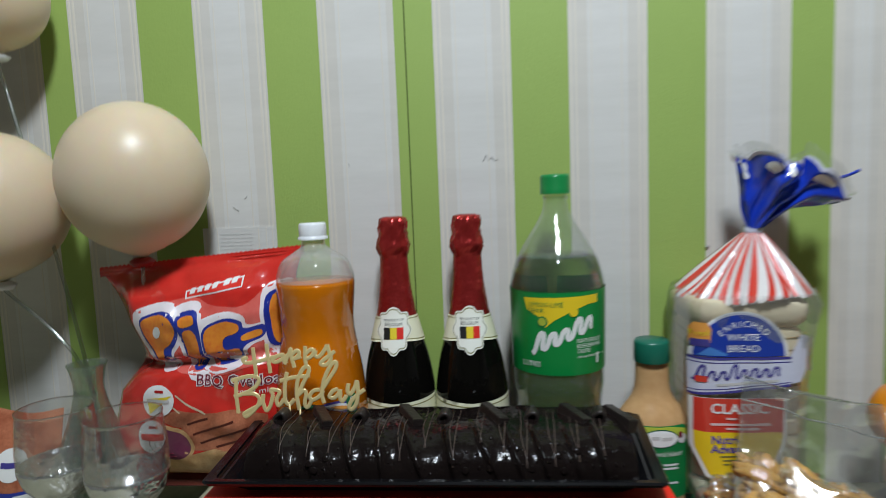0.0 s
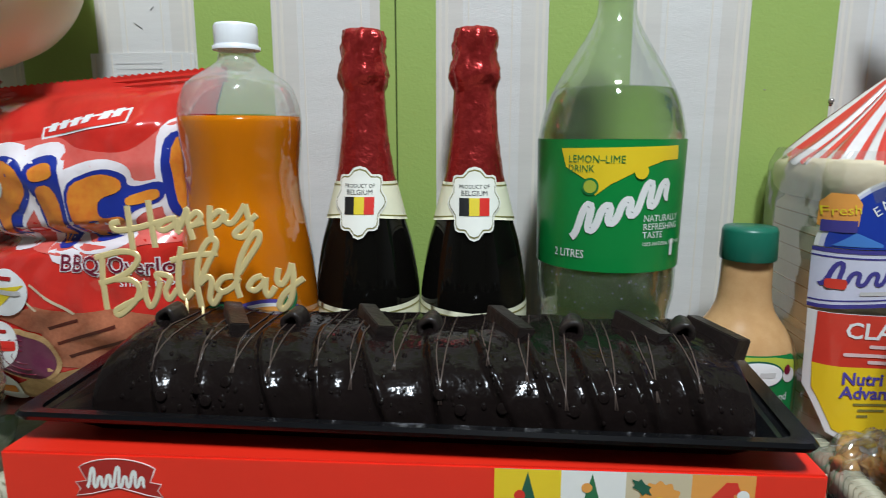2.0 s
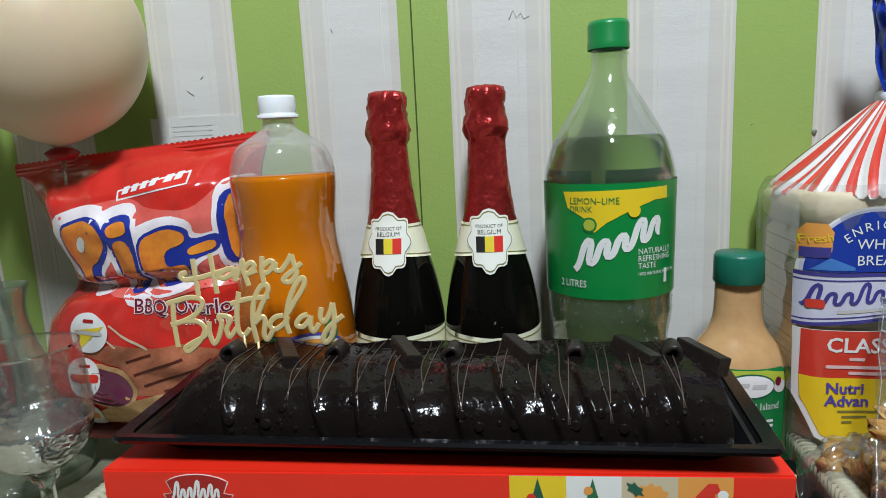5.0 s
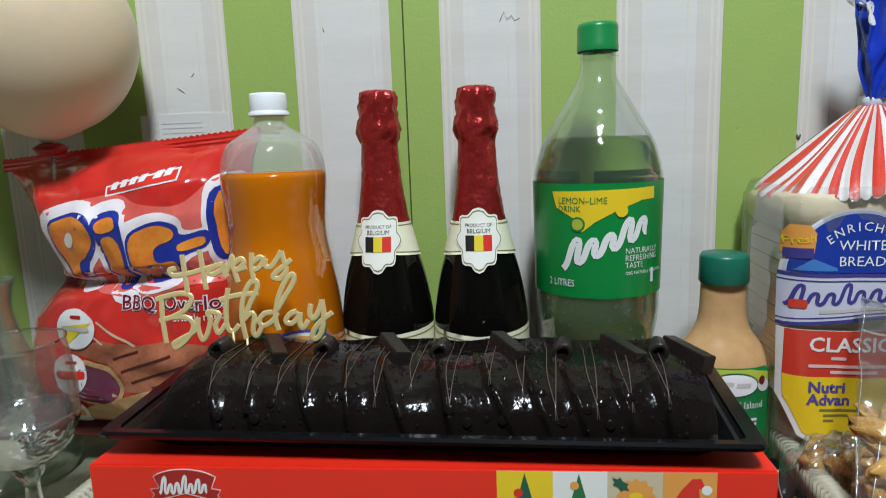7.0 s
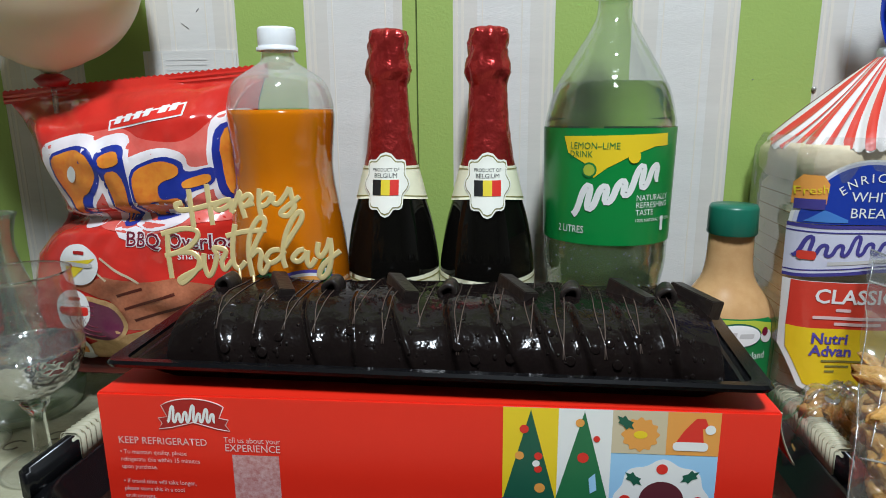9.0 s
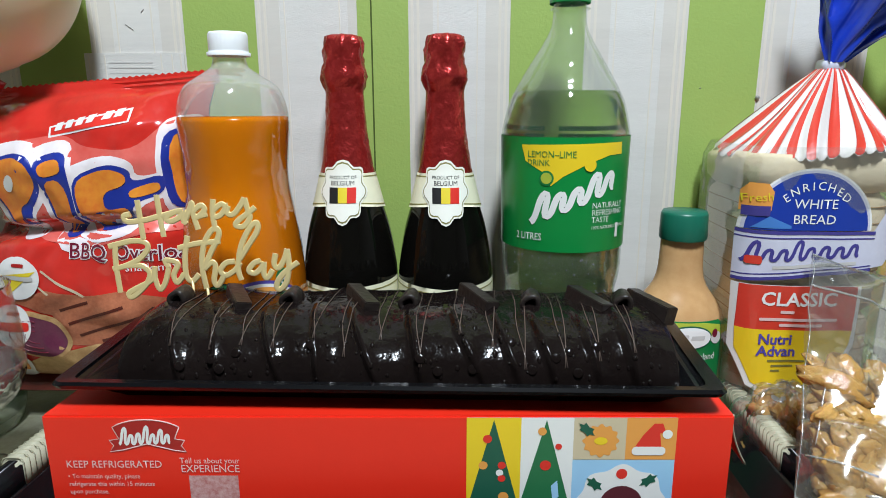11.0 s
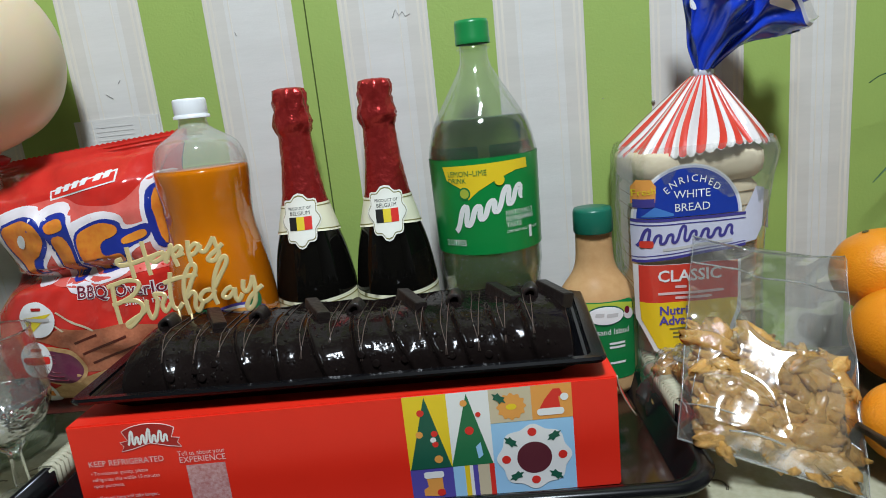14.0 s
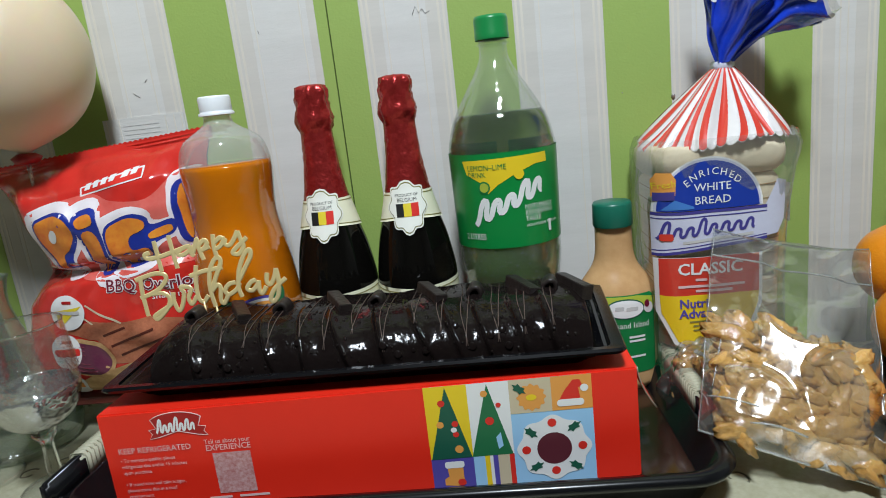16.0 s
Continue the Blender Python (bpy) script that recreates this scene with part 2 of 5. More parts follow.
    "nut_bag": film("crinkled_clear_bag", (0.97, 0.975, 0.97), 0.16, 0.10, bump=0.22, bump_scale=45, haze=0.04),
    # strong whitish haze paints the gloss lines onto the bag's seams and creases
    "seam_glint_film": film("sealed_edge_with_glint", (0.95, 0.96, 0.95), 0.25, 0.15, bump=0.4, bump_scale=90, haze=0.35),
    "orange_peel": material("orange_peel", (0.85, 0.29, 0.012), 0.34, spots=(0.75, 0.22, 0.01), scale=18, mix=0.5, bump=0.35, bump_scale=520, sss=0.15),
    "navel": material("dried_stem", (0.12, 0.10, 0.03), 0.8),
    "bowl": material("dark_brown_bowl", (0.040, 0.022, 0.012), 0.3, mix=0.5, coat=0.3),
    "leaf": material("dark_green_leaf", (0.020, 0.085, 0.020), 0.4, mix=0.5, scale=60),
    "lamp_white": material("lamp_housing", (0.8, 0.8, 0.78), 0.5),
}

# ---- building helpers ----
BASE = {}


def thing(name, at, label, category, group="", kind=""):
    """An empty at the base of a thing; its parts are given in world metres."""
    ob = new(name)
    ob.empty_display_size = 0.02
    ob.location = at
    BASE[ob.name] = Vector(at)
    return tagged(ob, label, category, group, kind)


def part(name, bm, mat, parent, label="", smooth=True):
    """Links a bmesh in world metres as one mesh under a thing or a part."""
    base = BASE[parent.name] if parent else Vector((0, 0, 0))
    for v in bm.verts:
        v.co -= base
    me = bpy.data.meshes.new(name)
    for f in bm.faces:
        f.smooth = smooth
    bm.to_mesh(me)
    bm.free()
    if mat:
        me.materials.append(M[mat])
    ob = new(name, me)
    ob.parent = parent
    BASE[ob.name] = base
    if label:
        ob["label"] = label
    return ob


def single(name, bm, mat, label, category, kind="", smooth=True, group=""):
    """A thing or a piece of the setting that is one mesh."""
    return tagged(part(name, bm, mat, None, "", smooth), label, category, group, kind)


def block(x0, x1, y0, y1, z0, z1, bevel=0.0, seg=2):
    bm = bmesh.new()
    bmesh.ops.create_cube(bm, size=1, matrix=Matrix.Translation(((x0 + x1) / 2, (y0 + y1) / 2, (z0 + z1) / 2)) @ Matrix.Diagonal((x1 - x0, y1 - y0, z1 - z0, 1)))
    if bevel:
        bmesh.ops.bevel(bm, geom=bm.edges[:], offset=bevel, segments=seg, affect="EDGES")
    return bm


def lathe(profile, x, y, seg=48, sx=1.0, sy=1.0, ripple=None):
    """A turned form from rows of (radius, height) about an upright axis at x, y."""
    bm = bmesh.new()
    rings = []
    for r, z in profile:
        ring = []
        for k in range(seg):
            a = 2 * math.pi * k / seg
            rr = r + (ripple(a, z) if ripple and r > 1e-5 else 0)
            ring.append(bm.verts.new((x + sx * rr * math.sin(a), y - sy * rr * math.cos(a), z)))
        rings.append(ring)
    for lo, hi in zip(rings, rings[1:]):
        for k in range(seg):
            bm.faces.new((lo[k], lo[(k + 1) % seg], hi[(k + 1) % seg], hi[k]))
    bmesh.ops.remove_doubles(bm, verts=bm.verts[:], dist=1e-6)
    return bm


def fine(profile, step=0.004):
    """More rings along a profile, eased round its corners."""
    out = []
    for k in range(len(profile) - 1):
        p0, p1, p2, p3 = (profile[max(0, min(len(profile) - 1, k + d))] for d in (-1, 0, 1, 2))
        n = max(1, int(math.dist(p1, p2) / step))
        for j in range(n):
            t = j / n
            out.append(tuple(0.5 * (2 * b + (c - a) * t + (2 * a - 5 * b + 4 * c - d) * t * t + (3 * b - a - 3 * c + d) * t ** 3) for a, b, c, d in zip(p0, p1, p2, p3)))
    out.append(profile[-1])
    return [(max(r, 0.0), z) for r, z in out]


def radius_at(profile, z):
    pts = sorted((b, a) for a, b in profile)
    return float(np.interp(z, [p[0] for p in pts], [p[1] for p in pts]))


def on_turned(x, y, profile, turn=0.0, sx=1.0, sy=1.0):
    """The surface of a turned form: u along its round, v its height."""
    def place(u, v, off):
        r = radius_at(profile, v)
        a = turn + u / max(r, 0.008)
        return Vector((x + sx * (r + off) * math.sin(a), y - sy * (r + off) * math.cos(a), v))
    return place


def on_plane(origin, right, up):
    o, r, w = Vector(origin), Vector(right).normalized(), Vector(up).normalized()
    nrm = r.cross(w)
    return lambda u, v, off: o + r * u + w * v + nrm * off


def shape(points):
    bm = bmesh.new()
    f = bm.faces.new([bm.verts.new((u, v, 0)) for u, v in points])
    f.normal_update()
    if f.normal.z < 0:
        f.normal_flip()
    bmesh.ops.triangulate(bm, faces=bm.faces[:], ngon_method="EAR_CLIP")
    return bm


def lay(bm, place, off=0.0004, step=0.0):
    """Lays a flat figure onto a surface, cut fine enough to follow it."""
    if step:
        for axis in (0, 1):
            lo, hi = min(v.co[axis] for v in bm.verts), max(v.co[axis] for v in bm.verts)
            nrm = Vector((1, 0, 0)) if axis == 0 else Vector((0, 1, 0))
            for k in range(math.ceil(lo / step), math.floor(hi / step) + 1):
                bmesh.ops.bisect_plane(bm, geom=bm.verts[:] + bm.edges[:] + bm.faces[:], plane_co=nrm * (k * step), plane_no=nrm, dist=1e-7)
    for v in bm.verts:
        v.co = place(v.co.x, v.co.y, off)
    return bm


def print_on(name, points, place, mat, parent, off=0.0004, step=0.005, label=""):
    return part(name, lay(shape(points), place, off, step), mat, parent, label)


def oval(cx, cy, rx, ry, n=28, tilt=0.0):
    c, s = math.cos(tilt), math.sin(tilt)
    return [(cx + c * rx * math.cos(a) - s * ry * math.sin(a), cy + s * rx * math.cos(a) + c * ry * math.sin(a)) for a in (2 * math.pi * k / n for k in range(n))]


def rect(x0, y0, x1, y1):
    return [(x0, y0), (x1, y0), (x1, y1), (x0, y1)]


def soft_rect(x0, y0, x1, y1, r, slant=0.0, n=5):
    pts = []
    for cx, cy, a0 in ((x1 - r, y0 + r, -90), (x1 - r, y1 - r, 0), (x0 + r, y1 - r, 90), (x0 + r, y0 + r, 180)):
        for k in range(n + 1):
            a = radians(a0 + 90 * k / n)
            pts.append((cx + r * math.cos(a), cy + r * math.sin(a)))
    return [(x + slant * (y - y0), y) for x, y in pts]


def words(text, size, cx, cy, spacing=1.0, align="CENTER", tilt=0.0, squeeze=1.0, bold=0.0):
    """Lettering as a flat figure round cx, cy."""
    cu = bpy.data.curves.new("words", "FONT")
    cu.body, cu.size, cu.align_x, cu.align_y, cu.space_character, cu.resolution_u, cu.offset = text, size, align, "CENTER", spacing, 2, bold
    ob = bpy.data.objects.new("words", cu)
    me = bpy.data.meshes.new_from_object(ob)
    bm = bmesh.new()
    bm.from_mesh(me)
    bpy.data.objects.remove(ob), bpy.data.curves.remove(cu), bpy.data.meshes.remove(me)
    c, s = math.cos(tilt), math.sin(tilt)
    for v in bm.verts:
        x, y = v.co.x * squeeze, v.co.y
        v.co = (cx + c * x - s * y, cy + s * x + c * y, 0)
    return bm


def wave_mark(x0, y0, x1, y1, heights, half, slant=0.25, n=14):
    """A plain wavy stroke of even width along a base line, one hump for each height."""
    pts = []
    for k in range(len(heights) * n + 1):
        u = k / n
        j = min(len(heights) - 1, int(u))
        f = 0.5 - 0.5 * math.cos(2 * math.pi * (u - j))
        v = heights[j] * f
        q = (u + 0.066 * math.sin(4 * math.pi * u)) / len(heights)
        pts.append(Vector((x0 + (x1 - x0) * q + slant * v, y0 + (y1 - y0) * q + v)))
    bm = bmesh.new()
    rows = []
    for k, p in enumerate(pts):
        d = (pts[min(k + 1, len(pts) - 1)] - pts[max(k - 1, 0)]).normalized()
        nrm = Vector((-d.y, d.x)) * half
        rows.append((bm.verts.new((p.x + nrm.x, p.y + nrm.y, 0)), bm.verts.new((p.x - nrm.x, p.y - nrm.y, 0))))
    for a, b in zip(rows, rows[1:]):
        bm.faces.new((a[0], a[1], b[1], b[0]))
    return bm


def write_on(text, size, cx, cy, place, mat, parent, off=0.0006, **more):
    return part("lettering", lay(words(text, size, cx, cy, **more), place, off), mat, parent, f'printed words "{text}"')


def tube(points, radius, seg=8, flat=1.0, closed=False):
    """A rod along a path."""
    bm = bmesh.new()
    pts = [Vector(p) for p in points]
    rings, side = [], None
    for k, p in enumerate(pts):
        ahead = (pts[min(k + 1, len(pts) - 1)] - pts[max(k - 1, 0)]).normalized()
        ref = side if side else (Vector((0, 0, 1)) if abs(ahead.z) < 0.9 else Vector((1, 0, 0)))
        a = (ref - ahead * ref.dot(ahead)).normalized()
        side, b = a, ahead.cross(a)
        r = radius(k / (len(pts) - 1)) if callable(radius) else radius
        rings.append([bm.verts.new(p + a * (r * math.cos(2 * math.pi * j / seg)) + b * (r * flat * math.sin(2 * math.pi * j / seg))) for j in range(seg)])
    for lo, hi in zip(rings, rings[1:]):
        for j in range(seg):
            bm.faces.new((lo[j], lo[(j + 1) % seg], hi[(j + 1) % seg], hi[j]))
    bm.faces.new(rings[0][::-1]), bm.faces.new(rings[-1])
    return bm


def smooth_path(points, n=6):
    pts = [Vector((*p, 0)) if len(p) == 2 else Vector(p) for p in points]
    out = []
    for k in range(len(pts) - 1):
        a, b, c, d = (pts[max(0, min(len(pts) - 1, k + j))] for j in (-1, 0, 1, 2))
        for j in range(n):
            t = j / n
            out.append(0.5 * (2 * b + (c - a) * t + (2 * a - 5 * b + 4 * c - d) * t * t + (3 * b - a - 3 * c + d) * t ** 3))
    out.append(pts[-1])
    return out


def sheet(fn, nu, nv, wrap=False):
    """A grid surface from fn(s, t), both 0 to 1."""
    bm = bmesh.new()
    g = [[bm.verts.new(fn(i / nu, j / nv)) for j in range(nv + 1)] for i in range(nu + (0 if wrap else 1))]
    for i in range(nu):
        for j in range(nv):
            q = (g[i][j], g[(i + 1) % len(g)][j], g[(i + 1) % len(g)][j + 1], g[i][j + 1])
            bm.faces.new(q)
    return bm


def join(*parts):
    bm = bmesh.new()
    for p in parts:
        me = bpy.data.meshes.new("joined")
        p.to_mesh(me)
        p.free()
        bm.from_mesh(me)
        bpy.data.meshes.remove(me)
    return bm


def solid(bm, thick):
    bmesh.ops.recalc_face_normals(bm, faces=bm.faces[:])
    bmesh.ops.solidify(bm, geom=bm.faces[:], thickness=thick)
    return bm

# ---- the room ----
WALL = 0.052


def wx(x):
    return 0.075 + (x - 0.075) * 0.9615


wall_north = single("wall_north", block(-1.6, 1.8, WALL, WALL + 0.10, -0.75, 1.75), "paper_white", "white textured wallpaper wall with green stripes", "wall", "structure", False)
single("wall_south", block(-1.6, 1.8, -3.1, -3.0, -0.75, 1.75), "plaster", "plain plastered wall", "wall", "structure", False)
single("wall_west", block(-1.7, -1.6, -3.1, WALL + 0.10, -0.75, 1.75), "plaster", "plain plastered wall", "wall", "structure", False)
single("wall_east", block(1.8, 1.9, -3.1, WALL + 0.10, -0.75, 1.75), "plaster", "plain plastered wall", "wall", "structure", False)
single("floor", block(-1.7, 1.9, -3.1, WALL + 0.10, -0.85, -0.75), "floor", "plain tiled floor", "floor", "structure", False)
single("ceiling", block(-1.7, 1.9, -3.1, WALL + 0.10, 1.75, 1.85), "plaster", "plain pale ceiling", "ceiling", "structure", False)

# green bands of the wallpaper, one with an overlapping seam
GREEN = [(-1.17, -1.10), (-1.005, -0.94), (-0.84, -0.77), (-0.675, -0.605), (-0.507, -0.467), (-0.373, -0.300), (-0.208, -0.139), (-0.029, 0.005), (0.100, 0.169), (0.263, 0.331), (0.428, 0.476), (0.542, 0.612), (0.70, 0.77), (0.86, 0.93), (1.03, 1.10)]
for a, b in GREEN:
    a, b = wx(a), wx(b)
    for e0, e1 in ((a - 0.022, a), (b, b + 0.022)):
        part("beige_band", block(e0, e1, WALL - 0.00015, WALL + 0.01, -0.74, 1.74), "paper_edge", wall_north, "", False)
    part("green_stripe", block(a, b, WALL - 0.0006, WALL + 0.01, -0.74, 1.74), "paper_green", wall_north, "leaf-green wallpaper stripe", False)
    for e in (a - 0.0052, a - 0.0105, b + 0.0022, b + 0.0075):
        part("pinstripe", block(e, e + 0.0024, WALL - 0.0004, WALL + 0.01, -0.74, 1.74), "paper_cream", wall_north, "", False)
    for e in (a - 0.030, b + 0.026):
        part("pinstripe", block(e, e + 0.0012, WALL - 0.0003, WALL + 0.01, -0.74, 1.74), "paper_cream", wall_north, "", False)
part("overlap_strip", block(wx(-0.043), wx(-0.0305), WALL - 0.0012, WALL + 0.01, -0.74, 1.74), "paper_green", wall_north, "green edge of the overlapping sheet", False)
part("seam", block(wx(-0.0305), wx(-0.0290), WALL - 0.0003, WALL + 0.01, -0.74, 1.74), "seam", wall_north, "dark paper seam", False)
# a mended patch of paper with ruled lines
part("paper_patch", block(-0.2925, -0.1990, WALL - 0.0013, WALL + 0.005, 0.20, 0.327), "paper_white", wall_north, "patch of white paper with ruled lines", False)
for k in range(10):
    part("ruled_line", block(-0.270, -0.2285, WALL - 0.0016, WALL, 0.318 - k * 0.0047, 0.319 - k * 0.0047), "paper_line", wall_north, "", False)
for x in (-0.289, -0.274, -0.221, -0.211, -0.203):
    part("ruled_line", block(x, x + 0.0012, WALL - 0.0016, WALL, 0.21, 0.3255), "paper_cream", wall_north, "", False)
# scribbles, specks and a tack
for pts in (((0.062, 0.396), (0.066, 0.404), (0.069, 0.397), (0.073, 0.401), (0.076, 0.396), (0.081, 0.398)), ((-0.264, 0.352), (-0.257, 0.347)), ((-0.248, 0.362), (-0.245, 0.365)), ((-0.109, 0.400), (-0.108, 0.396))):
    part("pencil_mark", tube([(wx(x), WALL - 0.0003, z) for x, z in pts], 0.00035, 5), "mark", wall_north)
part("speck", lathe([(0, 0.293), (0.0012, 0.2935), (0, 0.295)], wx(0.279), WALL, 10), "mark", wall_north)
tack = bmesh.new()
bmesh.ops.create_uvsphere(tack, u_segments=12, v_segments=8, radius=0.0022, matrix=Matrix.Translation((0.3225, WALL - 0.001, 0.285)))
single("tack", tack, "bag_back", "small steel tack in the wallpaper", "tack")

# the lamp over the table
lamp_ob = thing("ceiling_lamp", (LAMP[0], LAMP[1] - 0.03, 1.75), "plain white ceiling lamp above the table", "lamp")
part("lamp_housing", block(LAMP[0] - 0.11, LAMP[0] + 0.11, LAMP[1] - 0.20, LAMP[1] + 0.20, 1.68, 1.75, 0.01), "lamp_white", lamp_ob)

# ---- the table ----
table = thing("table", (0.05, -0.25, -0.75), "table with a patterned grey-green plastic cloth", "table")
part("tabletop", block(-1.0, 1.1, -0.62, 0.046, -0.03, 0.0, 0.004), "cloth", table, "patterned grey-green plastic cloth", False)
for x in (-0.94, 1.04):
    for y in (-0.56, 0.01):
        part("leg", block(x - 0.03, x + 0.03, y - 0.03, y + 0.03, -0.75, -0.03, 0.004), "bowl", table)
rng = random.Random(4)
swirl = []
for k in range(90):
    cx, cy = (rng.uniform(-0.62, -0.24), rng.uniform(-0.28, 0.02)) if k % 3 else (rng.uniform(0.28, 0.62), rng.uniform(-0.32, -0.10))
    r, a0, sweep = rng.uniform(0.005, 0.014), rng.uniform(0, 6.28), rng.uniform(2.5, 5.5)
    swirl.append(tube([(cx + r * (1 - 0.5 * j / 9) * math.cos(a0 + sweep * j / 9), cy + r * (1 - 0.5 * j / 9) * math.sin(a0 + sweep * j / 9), 0.0) for j in range(10)], 0.0009, 4))
for bm in swirl:
    part("cloth_scroll", bm, "cloth_vein", table, "brown scroll print")

# ---- dark serving tray under the bottles ----
TX0, TX1, TY0, TY1, RIM = -0.236, 0.281, -0.242, 0.046, 0.056
tray = thing("serving_tray", (0.02, -0.09, 0.0), "dark brown lacquered serving tray with cream wrapped handles", "tray")


def ring_at(inset, z, r, n=8):
    pts = []
    for cx, cy, a0 in ((TX1 - inset - r, TY0 + inset + r, -90), (TX1 - inset - r, TY1 - inset - r, 0), (TX0 + inset + r, TY1 - inset - r, 90), (TX0 + inset + r, TY0 + inset + r, 180)):
        for k in range(n + 1):
            a = radians(a0 + 90 * k / n)
            pts.append((cx + r * math.cos(a), cy + r * math.sin(a), z))
    return pts


def loops(rings, cap=True):
    bm = bmesh.new()
    vs = [[bm.verts.new(p) for p in ring] for ring in rings]
    for lo, hi in zip(vs, vs[1:]):
        for k in range(len(lo)):
            bm.faces.new((lo[k], lo[(k + 1) % len(lo)], hi[(k + 1) % len(lo)], hi[k]))
    if cap:
        bm.faces.new(vs[-1])
        bm.faces.new(vs[0][::-1])
    return bm


part("tray_rim", loops([ring_at(0.018, 0.0, 0.030), ring_at(0.006, 0.03, 0.034), ring_at(0.0, 0.030, 0.036), ring_at(-0.002, 0.034, 0.038), ring_at(0.004, 0.038, 0.034), ring_at(0.010, 0.036, 0.030), ring_at(0.020, 0.0085, 0.026)]), "black", tray, "rounded black lacquer rim")
part("tray_floor", loops([ring_at(0.0205, 0.0086, 0.026), ring_at(0.021, 0.0105, 0.026)]), "tray_floor", tray, "glossy dark brown floor", False)
for x, ya, yb, lean in ((TX0 + 0.001, -0.185, -0.055, 0.040), (TX1 - 0.001, -0.155, -0.045, 0.012)):
    h = part("handle", block(x - 0.006, x + 0.006, ya - lean, yb + 0.040, 0.030, RIM - 0.002, 0.003), "black", tray, "raised black handle")
    part("handle_wrap", block(x - 0.0072, x + 0.0072, ya, yb, 0.034, RIM, 0.003), "wrap", h, "cream ribbed cord wrap")
    n = int((yb - ya) / 0.0052)
    for k in range(n):
        y = ya + (k + 0.5) * (yb - ya) / n
        part("cord_line", tube([(x - 0.0072, y, 0.037), (x - 0.0072, y, RIM - 0.003), (x - 0.0063, y, RIM - 0.0009), (x - 0.0042, y, RIM), (x + 0.0042, y, RIM), (x + 0.0063, y, RIM - 0.0009), (x + 0.0072, y, RIM - 0.003), (x + 0.0072, y, 0.037)], 0.0004, 5), "wrap_dark", h)

# ---- red cake box ----
ZB, ZT = 0.0106, 0.100
BL, BR, BF, BK = -0.1925, 0.2195, -0.1955, -0.055
SKEW = -0.012
box = thing("cake_box", (0.014, -0.13, ZB), "glossy red cardboard cake box with printed holiday pictures", "box")


def box_y(x):
    return BF + SKEW * (BR - x) / (BR - BL)


bm = block(BL, BR, 0, 1, ZB, ZT)
for v in bm.verts:
    v.co.y = box_y(v.co.x) if v.co.y < 0.5 else BK
bmesh.ops.bevel(bm, geom=bm.edges[:], offset=0.0012, segments=2, affect="EDGES")
part("carton", bm, "box_red", box, "", False)
# loose side flap curling out at the end of the box
part("side_flap", solid(sheet(lambda s, t: (BR + 0.0012 + 0.016 * t ** 1.6, -0.190 + 0.10 * s + 0.012 * t, ZT - 0.002 - 0.040 * t), 6, 10), 0.0006), "box_red", box, "curled red cardboard flap")
part("flap_edge", tube([(BR + 0.0012 + 0.016 * (t / 12) ** 1.6, -0.1905 + 0.012 * t / 12, ZT - 0.002 - 0.040 * t / 12) for t in range(13)], 0.0006, 6), "card", box, "white torn cardboard edge")
front = on_plane((BR, box_y(BR), ZB), (BL - BR, box_y(BL) - box_y(BR), 0), (0, 0, 1))


def face(u, v, off):
    """The front of the box: u from its left edge, v from its foot."""
    W = math.hypot(BR - BL, SKEW)
    p = front(W - u, v, 0)
    return p + Vector((0, -off, 0))


BW = math.hypot(BR - BL, SKEW)
# picture panel
P0, P1, PZ0, PZ1 = 0.2535, 0.3785, 0.0015, 0.0885
S = (P1 - P0) / 100.0
px = lambda u: P0 + u * S
py = lambda v: PZ1 - v * S
panel = print_on("picture_panel", rect(P0, PZ0, P1, PZ1), face, "sky", box, 0.0003, 0, "printed holiday picture panel")


def pic(name, pts, mat, off):
    return print_on(name, [(px(u), py(v)) for u, v in pts], face, mat, panel, off, 0)


pic("yellow_field", rect(0, 48, 26, 0), "yellow", 0.0005)
pic("white_field", rect(26, 48, 51, 0), "white", 0.0005)
pic("tan_field", rect(51, 22, 76, 0), "tan", 0.0005)
pic("orange_field", rect(76, 22, 100, 0), "orange_print", 0.0005)
pic("violet_field", rect(0, 69, 26, 48), "purple_blue", 0.0005)
for u0, u1, c in ((26, 33, "sky"), (33, 36, "yellow"), (36, 38, "white"), (38, 41, "purple_blue"), (41, 48, "tan"), (48, 51, "red")):
    pic("gift_band", rect(u0, 69, u1, 48), c, 0.0006)
for cu, c in ((13, "tree"), (38, "tree_b")):
    pic("printed_tree", [(cu - 12.5, 48), (cu + 12.5, 48), (cu, 1)], c, 0.0007)
for u, v, r, c in ((10, 11, 2.2, "red"), (8, 25, 2.2, "orange_print"), (17, 25, 2.0, "red"), (16, 29, 1.8, "white"), (17, 32, 1.9, "red"), (18, 42, 2.6, "orange_print"), (36, 7, 2.1, "orange_print"), (44, 15, 1.6, "red"), (38, 25, 2.7, "red")):
    pic("bauble", oval(u, v, r, r, 16), c, 0.0009)
pic("candy_cane", [(41, 36), (44, 33), (45, 42), (42, 44)], "sky", 0.0009)
pic("stocking", [(9, 53), (19, 53), (19, 61), (20, 66), (15, 67), (7, 66), (7, 62), (10, 60)], "orange_print", 0.0007)
pic("stocking_cuff", soft_rect(8, 50, 20, 54.5, 1.5), "white", 0.0009)
pic("stocking_heel", oval(17.5, 64.5, 2.6, 2.4, 14), "red", 0.0009)
pic("ring_cake", [((64 + (8.2 + 0.7 * math.cos(12 * a)) * math.cos(a)), (12 + (8.2 + 0.7 * math.cos(12 * a)) * math.sin(a))) for a in (2 * math.pi * k / 72 for k in range(72))], "orange_print", 0.0007)
pic("ring_hole", oval(64, 12, 3.2, 2.0, 16), "yellow", 0.0009)
